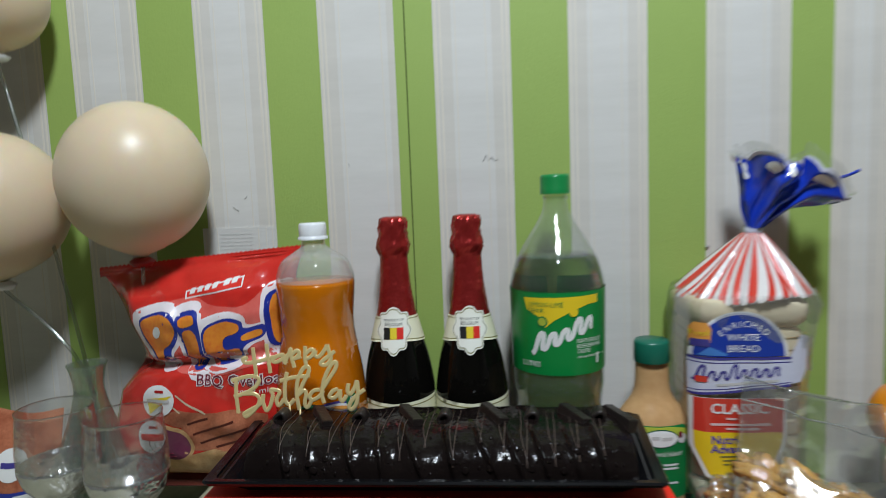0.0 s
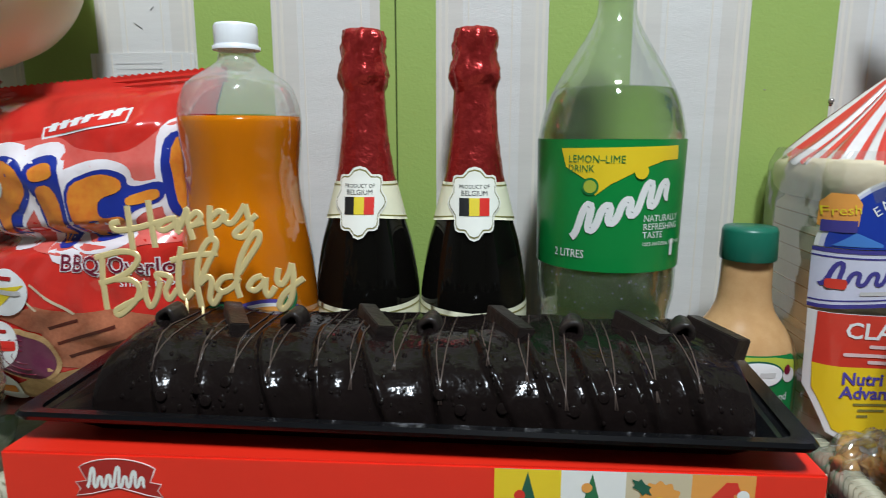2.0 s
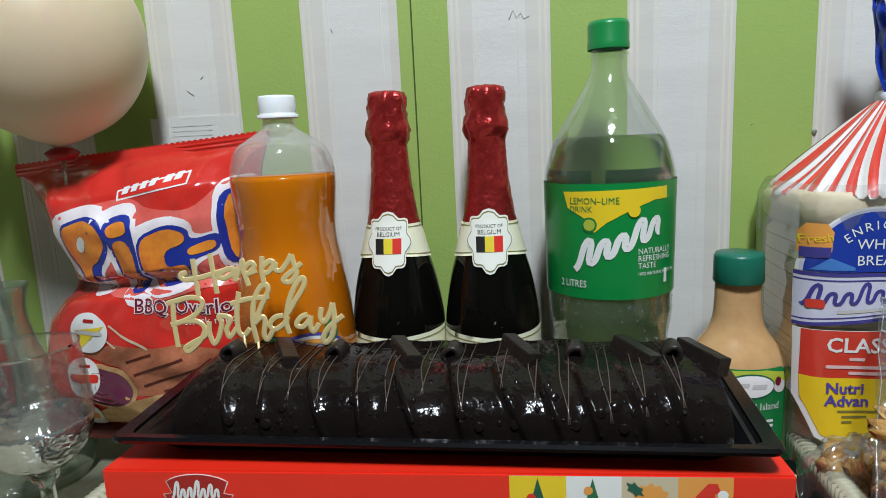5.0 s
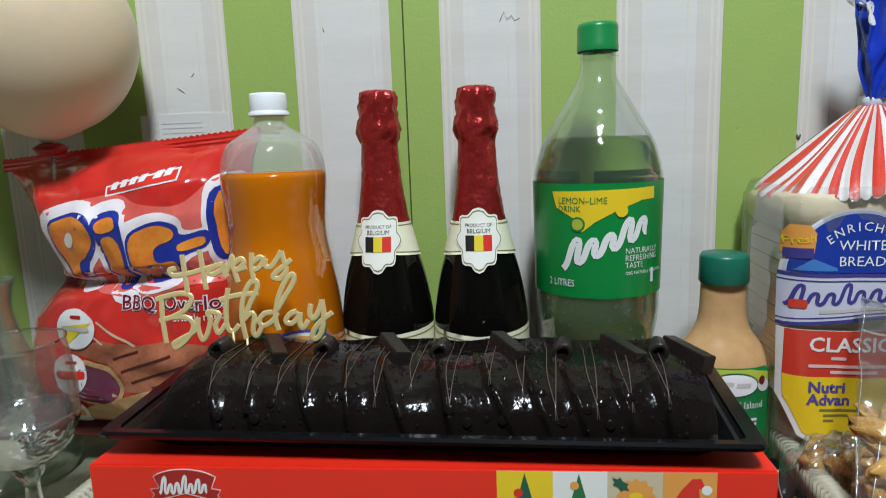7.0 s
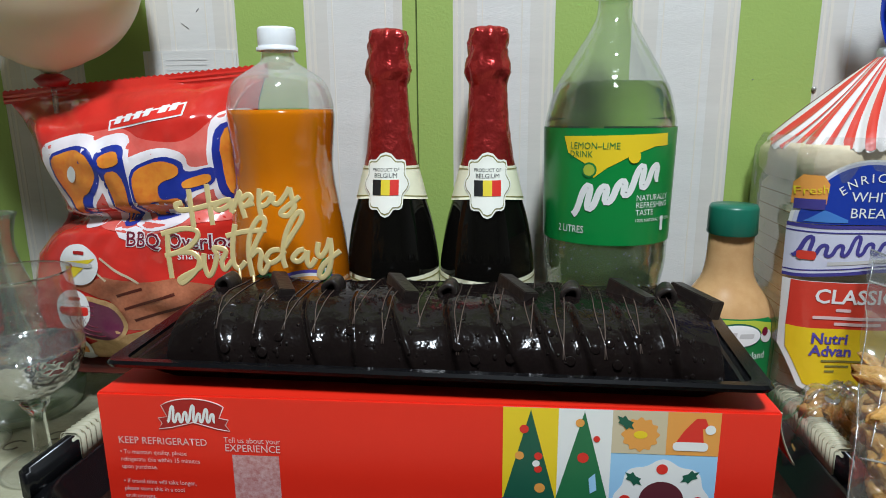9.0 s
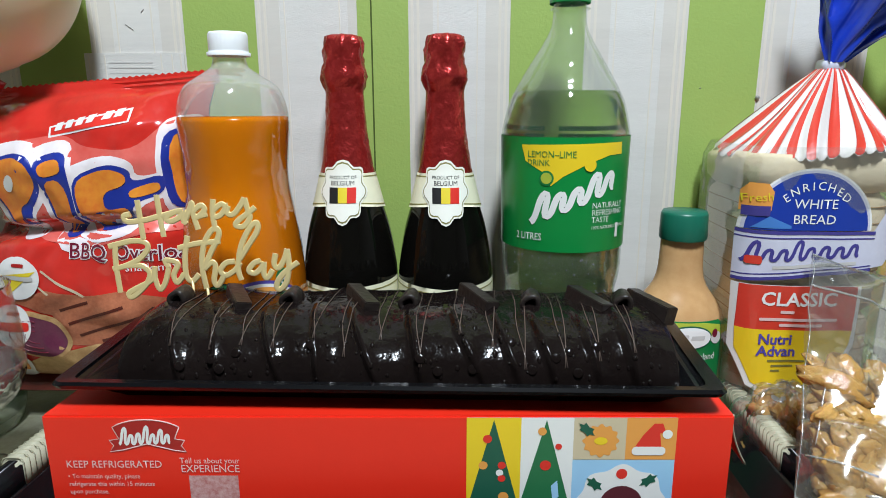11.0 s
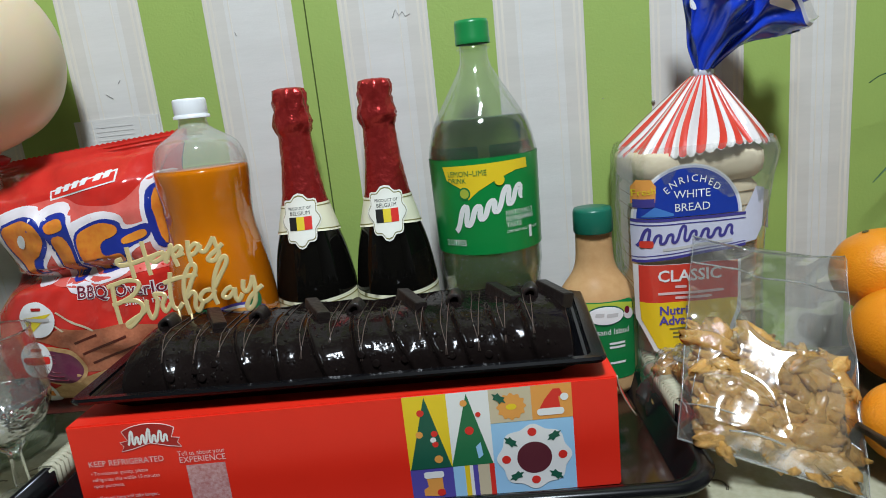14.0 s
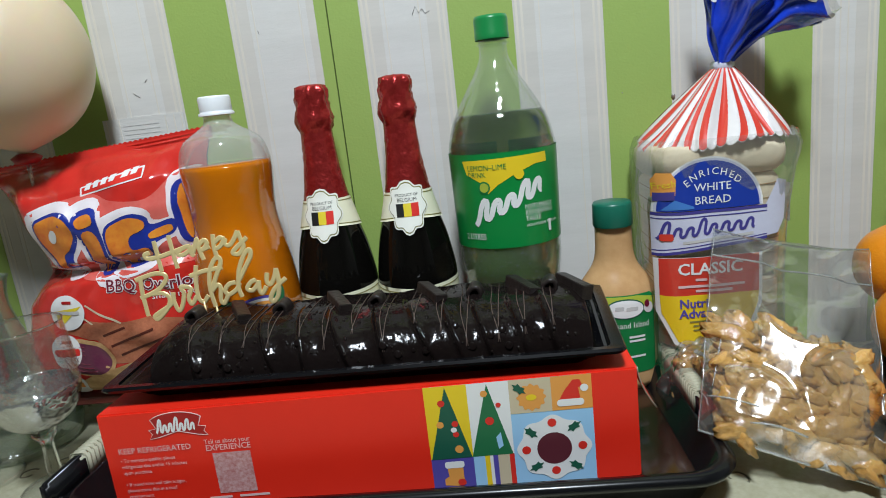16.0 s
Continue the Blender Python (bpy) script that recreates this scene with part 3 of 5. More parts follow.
pic("cap_body", [(80, 16), (84, 9), (89, 3), (93, 3), (95, 8), (92, 8), (93, 16)], "red", 0.0007)
pic("cap_brim", soft_rect(79, 15, 95, 19.5, 2), "white", 0.0009)
pic("cap_ball", oval(95.5, 8.5, 2.4, 2.4, 14), "white", 0.0009)
wreath = pic("wreath", [((75.5 + (21.5 + 1.2 * math.cos(8 * a)) * math.cos(a)), (46 + (20.5 + 1.2 * math.cos(8 * a)) * math.sin(a))) for a in (2 * math.pi * k / 80 for k in range(80))], "white", 0.0007)
pic("wreath_middle", oval(75.5, 46.5, 10.5, 10.5, 28), "maroon", 0.0009)
for u, v in ((75, 29.5), (58.5, 46.5), (92.5, 46), (75.5, 61.5)):
    pic("berry", oval(u, v, 2.7, 2.7, 16), "red", 0.0009)


def holly(u, v, a, s=5.2):
    out = []
    for k in range(12):
        b = 2 * math.pi * k / 12
        r = s * (1.0 if k % 2 == 0 else 0.62)
        x, y = r * math.cos(b), 0.55 * r * math.sin(b)
        out.append((u + x * math.cos(a) - y * math.sin(a), v + x * math.sin(a) + y * math.cos(a)))
    return out


for u, v, a in ((62, 35, 0.7), (88, 33, -0.6), (64, 58, -0.5), (88, 59, 0.6), (57, 6, 0.7)):
    pic("holly_leaf", holly(u, v, a), "tree", 0.0010)
# ribbon mark and the printed notes
def ribbon_face(u, v, off):
    return face(0.0620 + (u - 0.040) * 0.74, v, off)


RIBBON = [(0.040 + 0.0325 * math.cos(a), 0.076 + 0.011 * math.sin(a)) for a in (math.pi * k / 16 for k in range(3, 14))] + [(0.0175, 0.0745), (0.0095, 0.0735), (0.0125, 0.0700), (0.0090, 0.0660), (0.0200, 0.0672), (0.0400, 0.0712), (0.0600, 0.0672), (0.0710, 0.0660), (0.0675, 0.0700), (0.0705, 0.0735), (0.0625, 0.0745)]
mark = print_on("ribbon_mark", RIBBON, ribbon_face, "ribbon_dark", box, 0.0004, 0, "deep red ribbon-shaped mark")
part("ribbon_edge", tube([ribbon_face(u, v, 0.0003) for u, v in RIBBON + RIBBON[:1]], 0.00040, 5), "pale", mark, "pale ribbon edge")
part("white_wave", lay(wave_mark(0.0175, 0.0712, 0.0590, 0.0722, (0.0105, 0.0055, 0.0065, 0.0110, 0.0055, 0.0085, 0.0050), 0.0011), ribbon_face, 0.0008), "white", mark, "plain white wavy stroke")
write_on("KEEP REFRIGERATED", 0.0068, 0.0405, 0.0575, face, "pale", box, squeeze=0.93)
for k, line in enumerate(("\u2022 To maintain quality, please", "refrigerate this within 15 minutes", "upon purchase.", "", "\u2022 If travel time will take longer,", "please store this in a cool", "environment.")):
    if line:
        write_on(line, 0.0044, 0.0115, 0.0495 - 0.0052 * k, face, "pale", box, align="LEFT", squeeze=0.88)
write_on("Tell us about your", 0.0054, 0.0985, 0.0600, face, "pale", box, squeeze=0.9)
write_on("EXPERIENCE", 0.0070, 0.0985, 0.0545, face, "pale", box, squeeze=0.92)
print_on("blank_square", rect(0.0850, 0.0150, 0.1150, 0.0500), face, "pale_square", box, 0.0004, 0, "blank mottled pale square print")
for u0, u1 in ((0.022, 0.034), (0.040, 0.062), (0.076, 0.094), (0.100, 0.124)):
    print_on("note_bar", rect(u0, 0.0105, u1, 0.0125), face, "pale", box, 0.0004, 0)

# ---- black plastic cake tray and the chocolate log ----
CZ = ZT
ctray = thing("cake_tray", (0.014, -0.12, CZ), "black plastic cake tray with a turned rim", "tray")


def tray_ring(x0, x1, y0, y1, z, r=0.006, n=3):
    pts = []
    for cx, cy, a0 in ((x1 - r, y0 + r, -90), (x1 - r, y1 - r, 0), (x0 + r, y1 - r, 90), (x0 + r, y0 + r, 180)):
        for k in range(n + 1):
            a = radians(a0 + 90 * k / n)
            x, y = cx + r * math.cos(a), cy + r * math.sin(a)
            back = (y - y0) / (y1 - y0)
            pts.append((x + (0.010 if x > 0 else -0.010) * back, y, z))
    return pts


part("tray_shell", loops([tray_ring(-0.1600, 0.184, -0.180, -0.062, CZ + 0.0005), tray_ring(-0.1750, 0.198, -0.192, -0.050, CZ + 0.0140), tray_ring(-0.1810, 0.204, -0.195, -0.046, CZ + 0.0150), tray_ring(-0.1790, 0.202, -0.194, -0.048, CZ + 0.0160), tray_ring(-0.1650, 0.188, -0.183, -0.059, CZ + 0.0035)]), "black", ctray, "", False)
part("tray_rim", loops([tray_ring(-0.1795, 0.2025, -0.1945, -0.0475, CZ + 0.0152), tray_ring(-0.1880, 0.211, -0.2005, -0.040, CZ + 0.0140), tray_ring(-0.1895, 0.2125, -0.2018, -0.0385, CZ + 0.0166), tray_ring(-0.1880, 0.211, -0.2005, -0.040, CZ + 0.0186), tray_ring(-0.1795, 0.2025, -0.1945, -0.0475, CZ + 0.0180), tray_ring(-0.1795, 0.2025, -0.1945, -0.0475, CZ + 0.0152)], False), "black", ctray, "turned-out black rim", False)

cake = thing("chocolate_log_cake", (0.014, -0.12, CZ + 0.004), "long chocolate log cake with dark glossy glaze", "cake")
CX0, CX1, CY, CZ0 = -0.164, 0.196, -0.120, CZ + 0.004


# start along the ridge and sideways run of each slanting fold of glaze
FOLDS = ((0.085, 0.05), (0.165, 0.035), (0.245, 0.065), (0.345, 0.03), (0.405, 0.075), (0.515, 0.04), (0.585, 0.08), (0.665, 0.06), (0.735, 0.05), (0.815, 0.045), (0.885, 0.035))


def log_at(s, t, off=0.0):
    """The glazed surface: s along the log, t from its front foot over the top to the back."""
    x = CX0 + (CX1 - CX0) * s
    end = min(s, 1 - s) * (CX1 - CX0)
    k = 1.0 if end > 0.03 else math.sqrt(max(0.0, 1 - (1 - end / 0.03) ** 2)) * 0.45 + 0.55 * min(1, end / 0.004)
    a = math.pi * t
    wob = 0.0007 * math.sin(x * 150 + t * 9) + 0.0010 * math.sin(x * 61 - t * 7 + 1.0)
    if t < 0.5:
        for s0, run in FOLDS:
            d = s - s0 - run * (1 - t / 0.5) ** 1.3
            if -0.012 < d < 0.10:
                wob += 0.0042 * (math.exp(-d / 0.022) if d > 0 else 1 + d / 0.012) * min(1.0, (0.5 - t) * 7) * min(1.0, 0.35 + 6 * t)
    w, h = 0.063 * (0.75 + 0.25 * k) + off + wob, 0.0430 * (0.30 + 0.70 * k) + off + wob
    ca, sa = math.cos(a), math.sin(a)
    return Vector((x, CY - w * math.copysign(abs(ca) ** 0.86, ca), CZ0 + h * max(sa, 0) ** 0.80))


bm = sheet(lambda s, t: log_at(s, t), 420, 48)
bmesh.ops.holes_fill(bm, edges=[e for e in bm.edges if e.is_boundary], sides=0)
bmesh.ops.recalc_face_normals(bm, faces=bm.faces[:])
part("glaze", bm, "choc", cake, "dark mirror-glossy chocolate glaze")
# zigzag drizzle
rng = random.Random(11)
zig = []
for k in range(14):
    s = 0.090 + k * 0.0625 + rng.uniform(-0.008, 0.008)
    lo = rng.uniform(0.10, 0.26)
    zig.append(tube([log_at(s + 0.013 * j / 8 + 0.004 * math.sin(j), 0.62 - (0.62 - lo) * j / 8, 0.0004) for j in range(9)], 0.00042, 5))
    zig.append(tube([log_at(s + 0.013 + 0.014 * j / 8, lo + (0.62 - lo) * j / 8, 0.0004) for j in range(9)], 0.00046, 5))
for bm in zig:
    part("drizzle_line", bm, "drizzle", cake, "thin brown chocolate drizzle")
# chocolate drops on the front
for s, t in ((0.13, 0.10), (0.20, 0.09), (0.225, 0.16), (0.185, 0.13), (0.355, 0.20), (0.545, 0.14), (0.575, 0.09), (0.635, 0.10), (0.70, 0.22), (0.735, 0.10), (0.80, 0.18), (0.812, 0.09), (0.845, 0.20), (0.775, 0.15), (0.16, 0.40)):
    c, d = log_at(s, t), log_at(s, t, 0.002) - log_at(s, t)
    m = Matrix.Translation(c) @ d.normalized().to_track_quat("Z", "Y").to_matrix().to_4x4()
    bm = lathe([(0, -0.001), (0.0030, -0.001), (0.0033, 0.0003), (0.0031, 0.0010), (0.0025, 0.0013), (0, 0.0012)], 0, 0, 14)
    bmesh.ops.transform(bm, matrix=m, verts=bm.verts[:])
    part("chocolate_drop", bm, "choc", cake)
# small beads and bubbles in the glaze
rng = random.Random(31)
beads = bmesh.new()
for k in range(240):
    s, t = rng.uniform(0.05, 0.96), rng.uniform(0.05, 0.42)
    r = rng.uniform(0.0006, 0.0017)
    c, d = log_at(s, t), log_at(s, t, 0.002) - log_at(s, t)
    m = Matrix.Translation(c) @ d.normalized().to_track_quat("Z", "Y").to_matrix().to_4x4() @ Matrix.Diagonal((1, rng.uniform(0.7, 1.9), 0.55, 1))
    bmesh.ops.create_icosphere(beads, subdivisions=2, radius=r, matrix=m)
part("bead_relief", beads, "choc", cake, "tiny beads and bubbles in the glaze")
# rolled wafers and slabs on the ridge
for k, x in enumerate((-0.139, -0.101, -0.061, -0.014, 0.021, 0.066, 0.104, 0.142, 0.166, 0.192)):
    x = min(x, 0.184)
    z = log_at((x - CX0) / (CX1 - CX0), 0.5).z
    if k % 2 == 0:
        bm = lathe([(0.0034, 0.012), (0.0036, 0), (0.0064, 0), (0.0070, 0.0012), (0.0068, 0.013), (0.0062, 0.015), (0.002, 0.015), (0.0, 0.014), (0.0, 0.012), (0.0034, 0.012)], 0, 0, 18, ripple=lambda a, zz: 0.0005 * math.sin(3 * a + 90 * zz))
        m = pose(x, CY - 0.015, z + 0.0008, -86, 0, -6)
        piece = "chocolate_roll"
    else:
        bm = block(-0.0054, 0.0054, -0.019, 0.019, -0.0062, 0.0062, 0.0006)
        m = pose(x + 0.002, CY - 0.006, z - 0.0006, 6, 10, 30)
        piece = "chocolate_slab"
    bmesh.ops.transform(bm, matrix=m, verts=bm.verts[:])
    part(piece, bm, "choc_piece", cake, "", piece == "chocolate_roll")

# ---- bottles ----
TF = 0.0106
WINE = [(0.0, TF + 0.004), (0.030, TF + 0.002), (0.039, TF), (0.0412, TF + 0.004), (0.0415, 0.06), (0.0415, 0.128), (0.0398, 0.150), (0.0352, 0.176), (0.0290, 0.198), (0.0218, 0.226), (0.0172, 0.256), (0.0152, 0.285), (0.0150, 0.296)]
FOIL = [(0.0240, 0.2205), (0.0227, 0.2260), (0.0181, 0.256), (0.0161, 0.284), (0.0160, 0.291), (0.0176, 0.295), (0.0188, 0.300), (0.0186, 0.306), (0.0170, 0.311), (0.0164, 0.320), (0.0163, 0.330), (0.0152, 0.3345), (0.010, 0.336), (0.0, 0.3365)]


def sparkling_bottle(x, y):
    ob = thing("sparkling_bottle", (x, y, TF), "dark glass sparkling drink bottle with crimson foil neck", "bottle", "pair of bottles")
    part("bottle_body", lathe(fine(WINE), x, y, 56), "wine", ob, "near-black glass body")
    foil_p = [(r, z) for r, z in fine(FOIL, 0.003)]
    part("foil", lathe(foil_p, x, y, 56, ripple=lambda a, z: (0.0004 * math.sin(7 * a + 40 * z) + 0.0015 * noise.noise((9 * math.sin(a) / 3, 9 * math.cos(a) / 3, 190 * z))) * (1.7 if z > 0.292 else 0.35)), "foil", ob, "crinkled crimson foil")
    on = on_turned(x, y, WINE, radians(0.5))
    band = [(u / 10 * 0.070, 0.2245 - 0.0020 * abs(u) / 10) for u in range(-10, 11)] + [(u / 10 * 0.070, 0.1990 - 0.0008 * abs(u)) for u in range(10, -11, -1)]
    part("neck_label", lay(shape(band), on, 0.0014, 0.004), "label_cream", ob, "cream neck label")
    part("neck_label_line", lay(shape([(u / 10 * 0.068, 0.2225 - 0.0020 * abs(u) / 10) for u in range(-10, 11)] + [(u / 10 * 0.068, 0.2217 - 0.0020 * abs(u) / 10) for u in range(10, -11, -1)]), on, 0.0017, 0.004), "gold_ink", ob)
    part("neck_label_line", lay(shape([(u / 10 * 0.068, 0.2020 - 0.0008 * abs(u)) for u in range(-10, 11)] + [(u / 10 * 0.068, 0.2012 - 0.0008 * abs(u)) for u in range(10, -11, -1)]), on, 0.0017, 0.004), "gold_ink", ob)

    def crest(k):
        out = []
        for j in range(48):
            a = 2 * math.pi * j / 48
            r = 1 + 0.09 * math.cos(8 * a)
            out.append((k * (0.0186 - 0.0040 * max(0.0, -math.sin(a))) * r * math.copysign(abs(math.cos(a)) ** 0.75, math.cos(a)), 0.2090 + k * 0.0245 * r * math.copysign(abs(math.sin(a)) ** 0.95, math.sin(a))))
        return out
    part("crest_edge", lay(shape(crest(1.0)), on, 0.0020, 0.004), "label_white", ob, "scalloped ivory crest label")
    part("crest_line", lay(shape(crest(0.93)), on, 0.0023, 0.004), "gold_ink", ob)
    part("crest", lay(shape(crest(0.885)), on, 0.0026, 0.004), "label_white", ob)
    write_on("PRODUCT OF", 0.0040, 0, 0.2212, on, "ink", ob, off=0.0030, squeeze=0.82)
    write_on("BELGIUM", 0.0052, 0, 0.2165, on, "ink", ob, off=0.0030, squeeze=0.86)
    for k, c in enumerate(("ink", "flag_yellow", "red")):
        print_on("flag_band", rect(-0.0102 + 0.0068 * k, 0.2005, -0.0034 + 0.0068 * k, 0.2132), on, c, ob, 0.0030, 0.003)
    on2 = on_turned(x, y, WINE, 0)
    print_on("body_label", [(u / 10 * 0.062, 0.1300 + 0.00035 * abs(u)) for u in range(-10, 11)] + [(0.062, 0.060), (-0.062, 0.060)], on2, "label_cream", ob, 0.0006, 0.006, "cream body label")
    print_on("body_label_line", [(u / 10 * 0.060, 0.1265 + 0.00035 * abs(u)) for u in range(-10, 11)] + [(u / 10 * 0.060, 0.1255 + 0.00035 * abs(u)) for u in range(10, -11, -1)], on2, "gold_ink", ob, 0.0009, 0.006)
    write_on("ALCOHOLIC", 0.0062, 0.018, 0.1180, on2, "gold_ink", ob, off=0.0010)
    return ob


wine_a = sparkling_bottle(-0.0422, 0.0)
copy_thing(wine_a, pose(0.0422, -0.001, TF, 0, 0, 2))

# clear two-litre lemon-lime bottle
SX, SY = 0.1400, -0.0213
SODA = [(0.0, TF + 0.010), (0.022, TF + 0.002), (0.040, TF), (0.0475, 0.022), (0.0488, 0.040), (0.0470, 0.060), (0.0482, 0.075), (0.0462, 0.095), (0.0475, 0.110), (0.0460, 0.130), (0.0490, 0.150), (0.0492, 0.168), (0.0505, 0.250), (0.0502, 0.262), (0.0448, 0.283), (0.0375, 0.297), (0.0292, 0.311), (0.0195, 0.327), (0.0138, 0.339), (0.0128, 0.350), (0.0128, 0.357)]
soda_ob = thing("lemon_lime_bottle", (SX, SY, TF), "clear two-litre lemon-lime soda bottle with green label", "bottle")
part("bottle_shell", lathe([p for p in fine(SODA) if p[1] <= 0.2900] + [(radius_at(SODA, 0.2900), 0.2900)], SX, SY, 56, ripple=lambda a, z: 0.0009 * math.sin(5 * a) * (1 if z < 0.05 else 0) + 0.0004 * math.sin(12 * a + 260 * z) * (1 if 0.05 < z < 0.15 else 0)), "pet", soda_ob, "clear ribbed plastic")
part("shoulder", lathe([(radius_at(SODA, 0.2900), 0.2900)] + [p for p in fine(SODA) if p[1] > 0.2900], SX, SY, 56), "pet_dull", soda_ob, "clear tapering shoulder")
liq = [(max(r - 0.0014, 0), z + 0.001) for r, z in fine(SODA) if z < 0.2885]
part("soda", lathe(liq + [(radius_at(SODA, 0.2900) - 0.0014, 0.2900), (0.0, 0.2900)], SX, SY, 56), "soda", soda_ob, "clear soda filling")
rng = random.Random(17)
gas = bmesh.new()
for k in range(240):
    a, z = rng.uniform(-1.7, 1.7), rng.uniform(0.085, 0.167)
    r = radius_at(SODA, z) - 0.0002
    bmesh.ops.create_icosphere(gas, subdivisions=1, radius=rng.uniform(0.0003, 0.0007), matrix=Matrix.Translation((SX + r * math.sin(a), SY - r * math.cos(a), z)))
tagged(part("bubbles", gas, "bubble", soda_ob, "tiny gas bubbles on the wall"), "tiny gas bubbles on the bottle wall", kind="stuff")
part("cap", lathe([(0.0158, 0.3555), (0.0160, 0.360), (0.0156, 0.361), (0.0157, 0.373), (0.0148, 0.3762), (0.0, 0.3768)], SX, SY, 60, ripple=lambda a, z: 0.00035 * math.sin(30 * a) if 0.3605 < z < 0.374 else 0), "cap_green", soda_ob, "ribbed green screw cap")
part("neck_ring", lathe([(0.0128, 0.350), (0.0158, 0.3515), (0.0128, 0.353)], SX, SY, 40), "pet", soda_ob)
lab = part("label", lay(shape(rect(-0.1575, 0.169, 0.1575, 0.2560)), on_turned(SX, SY, [(0.0496, 0.16), (0.0512, 0.258)], radians(-2)), 0.0004, 0.006), "label_green", soda_ob, "glossy green wrap label")
label_side = on_turned(SX, SY, [(0.0496, 0.16), (0.0512, 0.258)], radians(-2))


def son(u, v, off):
    return label_side(u, 0.169 + (v - 0.166) * 1.06, off)


print_on("yellow_swoosh", [(-0.040, 0.2425), (0.043, 0.2445), (0.0435, 0.2360), (0.030, 0.2355), (0.012, 0.2300), (-0.006, 0.2210), (-0.015, 0.2140), (-0.022, 0.2240), (-0.036, 0.2310)], son, "yellow", lab, 0.0007, 0.006, "yellow swoosh")
write_on("LEMON\u2013LIME", 0.0066, -0.0340, 0.2360, son, "label_dgreen", lab, off=0.0010, align="LEFT", squeeze=0.95)
write_on("DRINK", 0.0062, -0.0340, 0.2302, son, "label_dgreen", lab, off=0.0010, align="LEFT", squeeze=0.95)
print_on("lime_slice", oval(-0.0185, 0.2195, 0.0056, 0.0054, 20), son, "label_dgreen", lab, 0.0009, 0.004)
print_on("lime_slice_inner", oval(-0.0185, 0.2195, 0.0042, 0.0040, 20), son, "lime_print", lab, 0.0011, 0.004)
# slanting white wordmark as plain shapes
part("white_mark", lay(wave_mark(-0.0300, 0.1870, 0.0350, 0.2130, (0.0190, 0.0135, 0.0120, 0.0170, 0.0120), 0.0024), son, 0.0010), "white", lab, "plain white wavy stroke")
print_on("yellow_dot", oval(0.0135, 0.2290, 0.0046, 0.0046, 22), son, "yellow", lab, 0.0013, 0.005, "yellow dot")
for k, s in enumerate(("NATURALLY", "REFRESHING", "TASTE")):
    write_on(s, 0.0058, 0.0165, 0.2000 - 0.0052 * k, son, "white", lab, off=0.0010, align="LEFT", squeeze=0.95)
write_on("100% NATURAL FLAVOURS", 0.0034, 0.0165, 0.1840, son, "white", lab, off=0.0010, align="LEFT", squeeze=0.9)
write_on("2 LITRES", 0.0074, -0.0430, 0.1765, son, "white", lab, off=0.0010, align="LEFT", squeeze=0.82)
print_on("small_mark", rect(0.0405, 0.1755, 0.0440, 0.1860), son, "white", lab, 0.0010, 0.004)

# curved orange soda bottle
FX, FY = -0.1235, -0.041
FANTA = [(0.0, TF + 0.008), (0.022, TF + 0.002), (0.040, TF), (0.0470, 0.022), (0.0480, 0.045), (0.0478, 0.095), (0.0500, 0.130), (0.0485, 0.155), (0.0440, 0.190), (0.0400, 0.214), (0.0402, 0.236), (0.0424, 0.260), (0.0424, 0.271), (0.0402, 0.283), (0.0350, 0.294), (0.0225, 0.3025), (0.0138, 0.3085), (0.0125, 0.313), (0.0125, 0.3185)]
fob = thing("orange_soda_bottle", (FX, FY, TF), "curvy clear bottle of bright orange soda, white cap", "bottle")
split = 0.272
part("bottle_shell", lathe([p for p in fine(FANTA) if p[1] <= split] + [(radius_at(FANTA, split), split)], FX, FY, 56, ripple=lambda a, z: 0.0004 * math.sin(10 * a + 160 * z) * (1 if z < 0.24 else 0)), "pet", fob, "clear curved plastic")
part("shoulder", lathe([(radius_at(FANTA, split), split)] + [p for p in fine(FANTA) if p[1] > split], FX, FY, 56), "pet_misty", fob, "misted clear shoulder")
part("orange_soda", lathe([(max(r - 0.0006, 0), z + 0.001) for r, z in fine(FANTA) if z < 0.2695] + [(0.0416, 0.2712), (0.0, 0.2712)], FX, FY, 56), "orangeade", fob, "bright orange drink")
part("cap", lathe([(0.0162, 0.3165), (0.0163, 0.3190), (0.0146, 0.3198), (0.0148, 0.3206), (0.0146, 0.3322), (0.0138, 0.3340), (0.0, 0.3345)], FX, FY, 60, ripple=lambda a, z: 0.00035 * math.sin(28 * a) if 0.321 < z < 0.333 else 0), "cap_white", fob, "ribbed white screw cap")
fon = on_turned(FX, FY, FANTA, radians(10))
flab = print_on("label", rect(-0.075, 0.055, 0.075, 0.131), fon, "orange_print", fob, 0.0006, 0.006, "orange wrap label")
fon_up = lambda u, v, off: fon(u, v + 0.0140, off)
print_on("label_edge", [(u / 10 * 0.030 + 0.018, 0.1240 + 0.0105 * (1 - (u / 10) ** 2)) for u in range(-10, 11)], fon_up, "purple_blue", fob, 0.0008, 0.006)
print_on("label_arc", [(u / 10 * 0.028 + 0.018, 0.1225 + 0.0095 * (1 - (u / 10) ** 2)) for u in range(-10, 11)], fon_up, "white", fob, 0.0010, 0.006)
print_on("label_fill", [(u / 10 * 0.026 + 0.018, 0.1210 + 0.0085 * (1 - (u / 10) ** 2)) for u in range(-10, 11)], fon_up, "orange_print", fob, 0.0012, 0.006)
print_on("leaf_mark", [(-0.020, 0.130), (-0.012, 0.1345), (-0.002, 0.1340), (-0.006, 0.1280), (-0.014, 0.1265)], fon_up, "ink", fob, 0.0014, 0.005)
print_on("leaf_mark", [(-0.018, 0.130), (-0.012, 0.1332), (-0.0035, 0.1330), (-0.007, 0.1285), (-0.014, 0.1275)], fon_up, "tree_b", fob, 0.0016, 0.005)
